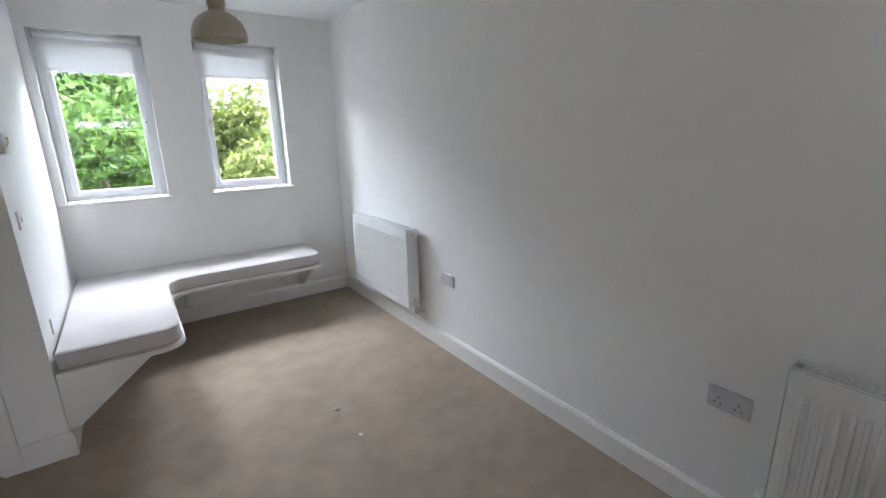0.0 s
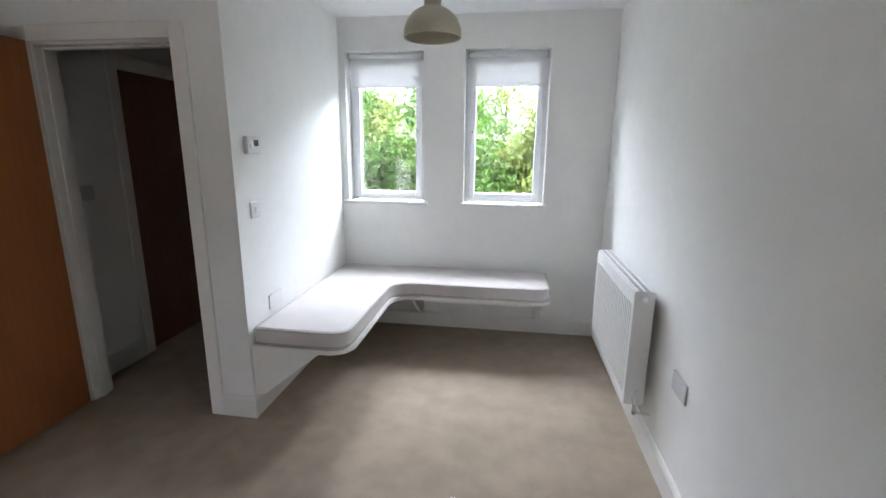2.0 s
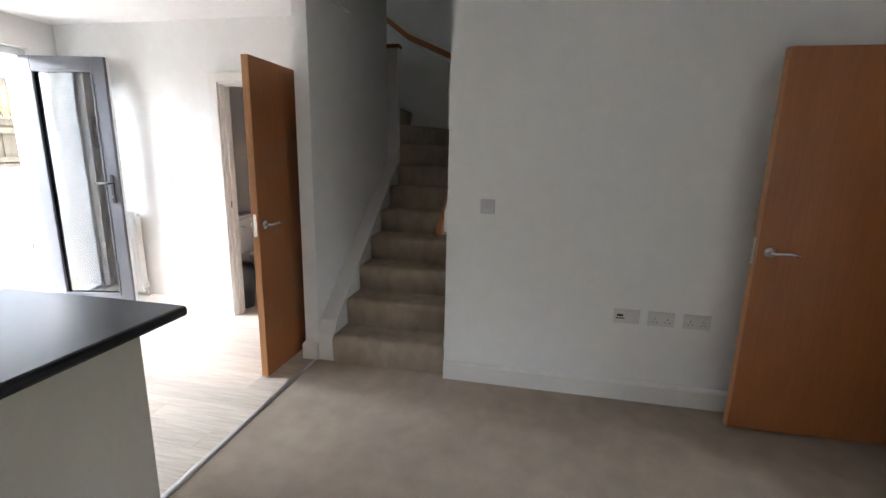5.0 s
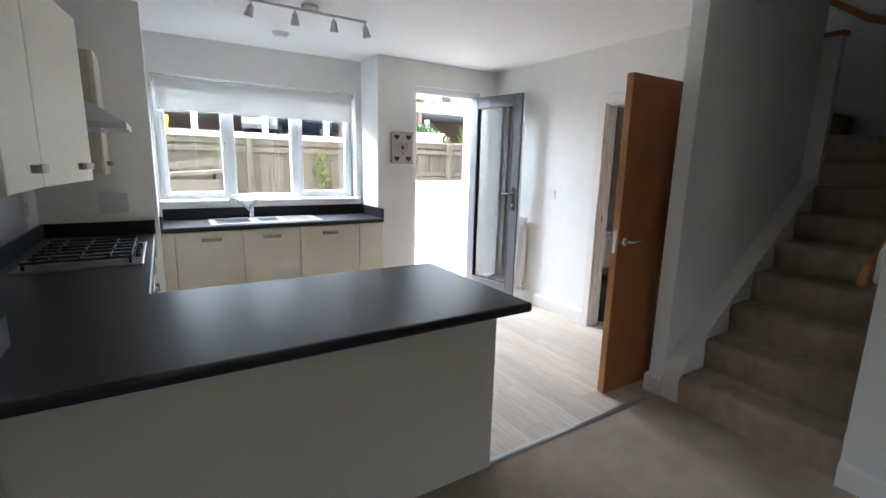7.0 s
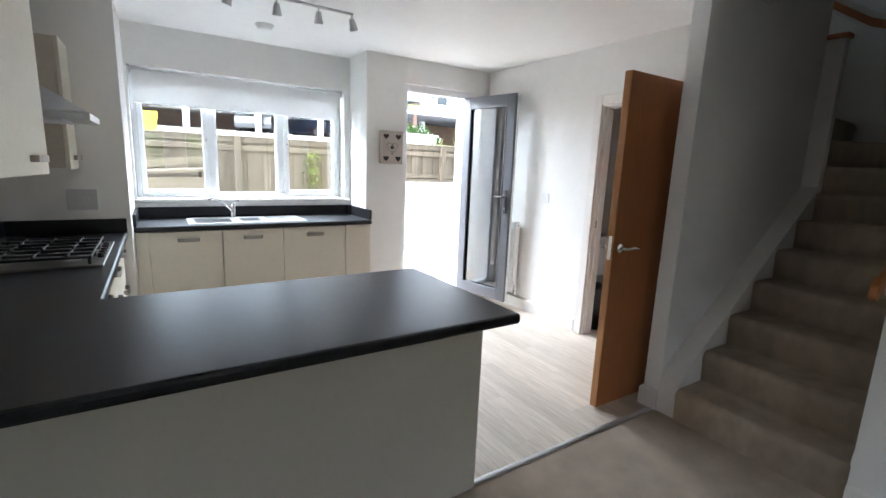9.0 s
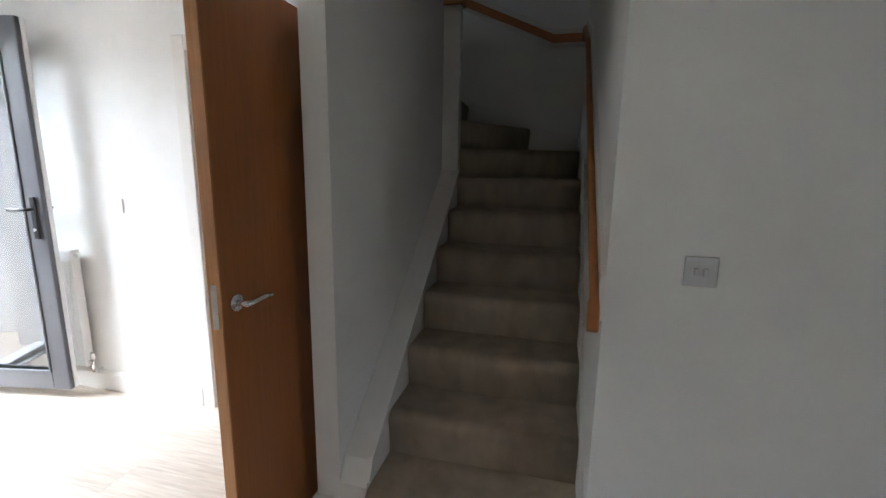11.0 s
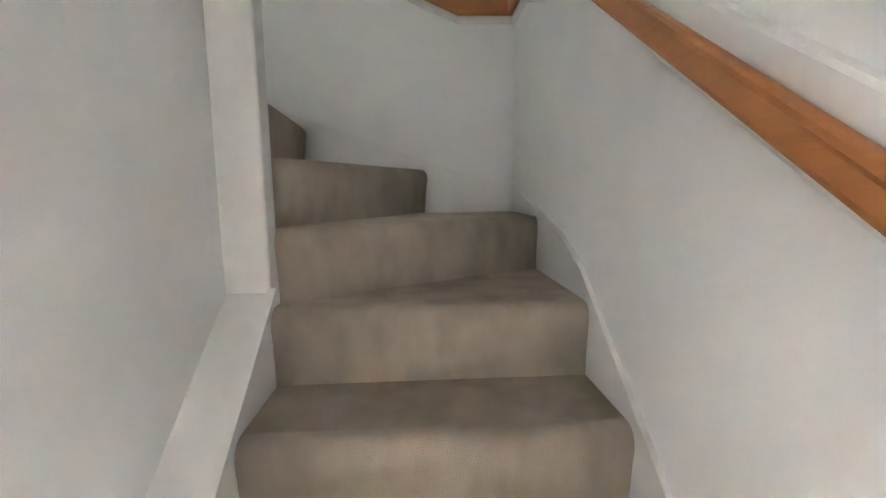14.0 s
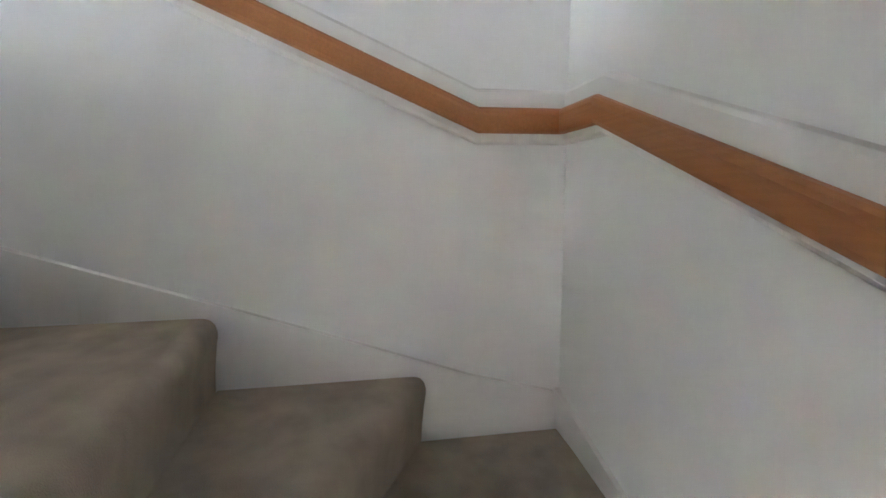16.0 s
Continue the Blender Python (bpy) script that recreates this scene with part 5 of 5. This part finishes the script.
hs = thing("neighbour_house", "two-storey neighbouring house with grey roof", "house", -26, -38, 3.0)
part("wall", box(-8, 8, -4, 4, -1, 5), M_RENDER, hs)
part("roof", prism([(-4.5, 4.9), (0, 8.2), (4.5, 4.9)], -8.5, 8.5, "x"), M_ROOF, hs)
for i in range(5):
    w = part("window", box(-6.6 + i * 3, -5.4 + i * 3, 4.0, 4.06, 2.8, 4.2), M_UPVC, hs)
    part("pane", box(-6.5 + i * 3, -5.5 + i * 3, 4.06, 4.07, 2.9, 4.1), M_CARGLASS, w)


# ---- leaves ----
def leaves(name, centres, radii, count, size, mat, parent, seed, flat=1.0):
    """Small folded leaves scattered in and on the clumps."""
    rng = np.random.default_rng(seed)
    c, r = np.array(centres, float), np.array(radii, float)
    pick = rng.choice(len(c), count, p=r ** 2 / (r ** 2).sum())
    d = rng.normal(size=(count, 3))
    d /= np.linalg.norm(d, axis=1)[:, None]
    p = c[pick] + d * (r[pick] * (0.2 + 0.85 * rng.random(count)))[:, None] * np.array((1, 1, flat))
    a = rng.normal(size=(count, 3)) + np.array((0, 0, -0.4))
    a /= np.linalg.norm(a, axis=1)[:, None]
    b = np.cross(a, rng.normal(size=(count, 3)))
    b /= np.linalg.norm(b, axis=1)[:, None]
    s = (size * (0.6 + 0.8 * rng.random(count)))[:, None]
    n = np.cross(a, b)
    v = np.stack([p - a * s, p + b * s * 0.42 + n * s * 0.12, p + a * s, p - b * s * 0.42 + n * s * 0.12], 1).reshape(-1, 3)
    f = np.arange(count * 4).reshape(-1, 4)
    f = np.concatenate([f[:, [0, 1, 2]], f[:, [0, 2, 3]]])
    me = bpy.data.meshes.new(name)
    me.from_pydata(v.tolist(), [], f.tolist())
    me.materials.append(mat)
    ob = new(name, me)
    if parent is not None:
        ob.parent = parent
    return tagged(ob, kind="stuff")


def tree(x, y, z, height, spread, mat, label, seed, count=13000, size=0.072, low=0.12):
    rnd = random.Random(seed)
    ob = thing("tree", label, "tree", x, y, z)
    top_ = height * 0.9
    pts = [(0.06 * math.sin(k), 0.05 * math.cos(k * 1.7), top_ * k / 7) for k in range(8)]
    bm = bmesh.new()
    for k in range(7):
        add_cyl(bm, pts[k], pts[k + 1], 0.11 * (1 - k / 8.5), 0.11 * (1 - (k + 1) / 8.5), 8, False)
    part("trunk", bm, M_BARK, ob, "", True)
    cs, rs = [], []
    for i in range(34):
        w = rnd.uniform(low, 1.0)
        a = rnd.uniform(0, 2 * math.pi)
        reach = spread * math.sin(math.pi * min(1, 0.25 + 0.7 * w)) * rnd.uniform(0.35, 1.0)
        c = (reach * math.cos(a), reach * math.sin(a), height * w)
        cs.append(c)
        rs.append(rnd.uniform(0.28, 0.62) * spread / 1.6)
        if i < 14:
            base = (0.0, 0.0, max(0.3, c[2] - reach * 0.8))
            mid = (c[0] * 0.5, c[1] * 0.5, (base[2] + c[2]) / 2 + 0.12)
            part("branch", tube([base, mid, c], 0.022, 6), M_BARK, ob, "", True)
    leaves("crown", cs, rs, count, size, mat, ob, seed)
    return ob


tree(-2.6, 5.6, -0.35, 3.9, 1.9, M_LEAF, "bushy bright green tree outside the lounge windows", 3)
tree(0.1, 6.4, -0.35, 3.0, 1.8, M_LEAF, "bushy green tree outside the lounge windows", 5)
tree(2.3, 6.0, -0.35, 2.3, 1.7, M_LEAF2, "yellowish green shrub-like tree outside the windows", 8)
tree(4.6, 7.0, -0.35, 2.4, 1.9, M_LEAF2, "yellow-green tree with thin top growth", 9)
tree(1.3, 8.6, -0.35, 4.0, 1.2, M_LEAF2, "slender tree with sparse top branches", 12, 1700)
tree(-5.2, 7.2, -0.35, 6.2, 2.4, M_LEAF3, "tall dark green tree at the garden edge", 14)
tree(7.2, 8.5, -0.35, 3.6, 2.2, M_LEAF, "green tree at the garden edge", 15)
hedge = thing("hedge", "dense mixed green hedge beneath the trees", "hedge", 0, 7.4, -0.35)
hc = [(-8 + i * 0.55, 0.5 * math.sin(i * 1.9), 0.5 + 0.5 * (i % 3)) for i in range(36)]
leaves("foliage", hc, [0.62] * len(hc), 16000, 0.06, M_LEAF, hedge, 21)
hedge = thing("hedge", "low leafy bushes below the lounge windows", "hedge", 0, 4.2, -0.35)
hc = [(-3 + i * 0.42, 0.3 * math.sin(i * 2.3), 0.35 + 0.28 * (i % 2)) for i in range(20)]
leaves("foliage", hc, [0.45] * len(hc), 4500, 0.05, M_LEAF, hedge, 22)


def spiky(x, y, z, n, length, mat, label, seed):
    """Long arching strap leaves from one crown."""
    rnd = random.Random(seed)
    ob = thing("strap_leaf_plant", label, "plant", x, y, z)
    bm = bmesh.new()
    for _ in range(n):
        a, tilt, l = rnd.uniform(0, 2 * math.pi), rnd.uniform(0.2, 1.1), length * rnd.uniform(0.6, 1.0)
        o = Vector((math.cos(a), math.sin(a), 0))
        side = Vector((-o.y, o.x, 0))
        prev = None
        for k in range(6):
            t = k / 5
            p = o * (l * tilt * t * 0.8) + Vector((0, 0, l * (t - tilt * 0.45 * t * t)))
            w = 0.022 * (1 - t * 0.95)
            cur = (bm.verts.new(p - side * w), bm.verts.new(p + side * w))
            if prev:
                bm.faces.new((prev[0], prev[1], cur[1], cur[0]))
            prev = cur
    tagged(part("leaves", bm, mat, ob), kind="stuff")


spiky(-4.7, -10.6, 1.45, 70, 1.15, M_LEAF2, "tall yellow-green strap-leaved plant above the fence", 31)
spiky(-3.9, -10.5, 1.45, 50, 0.8, M_LEAF2, "yellow-green strap-leaved plant above the fence", 32)
spiky(0.15, -9.3, 0.0, 40, 0.95, M_LEAF2, "tuft of ornamental grass in front of the fence", 33)
spiky(-0.2, -9.35, -0.1, 30, 0.8, M_LEAF, "tuft of ornamental grass in front of the fence", 34)
shrub = thing("shrub", "dark green shrub dotted with white blossom above the low wall", "shrub", -3.95, -12.1, 1.6)
SHRUB = [(0, 0, 0.55), (0.4, 0, 0.6), (-0.4, 0.1, 0.5), (0.75, 0.1, 0.45), (-0.75, 0.0, 0.4)]
leaves("foliage", SHRUB, [0.34, 0.32, 0.34, 0.26, 0.26], 2600, 0.045, M_LEAF3, shrub, 41)
leaves("blossom", SHRUB, [0.38, 0.36, 0.38, 0.3, 0.3], 260, 0.03, M_PLASTIC, shrub, 43)
shrub = thing("climber", "thin leafy climber on the fence", "plant", -0.95, -9.58, 0.2)
leaves("foliage", [(0, 0, 0.2 + 0.22 * i) for i in range(6)], [0.16] * 6, 420, 0.035, M_LEAF2, shrub, 42)
for i, x in enumerate((-11, -7.5, -3.5, 0.5, 4.5, 8.5, 12.5)):
    tree(x, 12.5 + (i % 3), -0.35, (4.6, 4.0, 3.2, 2.2, 1.6, 1.9, 2.6)[i], 2.7, (M_LEAF, M_LEAF3, M_LEAF2)[i % 3], "leafy tree in the row behind the garden", 70 + i, 9000, 0.11, 0.05)
for i, (x, y, h) in enumerate(((-14, -34, 7), (-5, -36, 6), (6, -35, 7), (14, -33, 6.5))):
    tree(x, y, 2.5, h, 3.0, M_LEAF3 if i % 2 else M_LEAF, "tree beyond the carports", 50 + i, 3500, 0.16)

# ---- small pieces last: patio slabs, laminate planks ----
slab_mesh = {}
patio = structure("patio", box(-8.9, 5.9, -9.55, -6.84, -0.164, -0.150), M_RENDER, "paved patio of square pale slabs", "patio")


def piece(name, key, size, mat, parent, x, y, z, bevel):
    if key not in slab_mesh:
        b = box(-size[0] / 2, size[0] / 2, -size[1] / 2, size[1] / 2, 0, size[2], bevel, 1)
        me = bpy.data.meshes.new(name)
        b.to_mesh(me)
        b.free()
        me.materials.append(mat)
        slab_mesh[key] = me
    ob = new(name, slab_mesh[key])
    ob.parent = parent
    ob.location = (x, y, z)
    return ob


for i in range(24):
    for j in range(5):
        piece("slab", "slab", (0.592, 0.53, 0.035), M_PATIO, patio, -8.6 + i * 0.6, -9.27 + j * 0.54, -0.15, 0.006)
PW, PL = 0.19, 1.2
row = 0
x = -2.85 + PW / 2
while x < 2.1:
    y = -6.75 + (row * 0.43) % PL - PL
    while y < -3.45:
        a, b = max(y, -6.75), min(y + PL, -3.45)
        if b - a > 0.05:
            d = round(b - a - 0.0005, 4)
            piece("plank", ("plank", d), (PW - 0.0005, d, 0.0075), M_PLANK, kitchen_floor, x, (a + b) / 2, -0.0078, 0.0006)
        y += PL
    x += PW
    row += 1
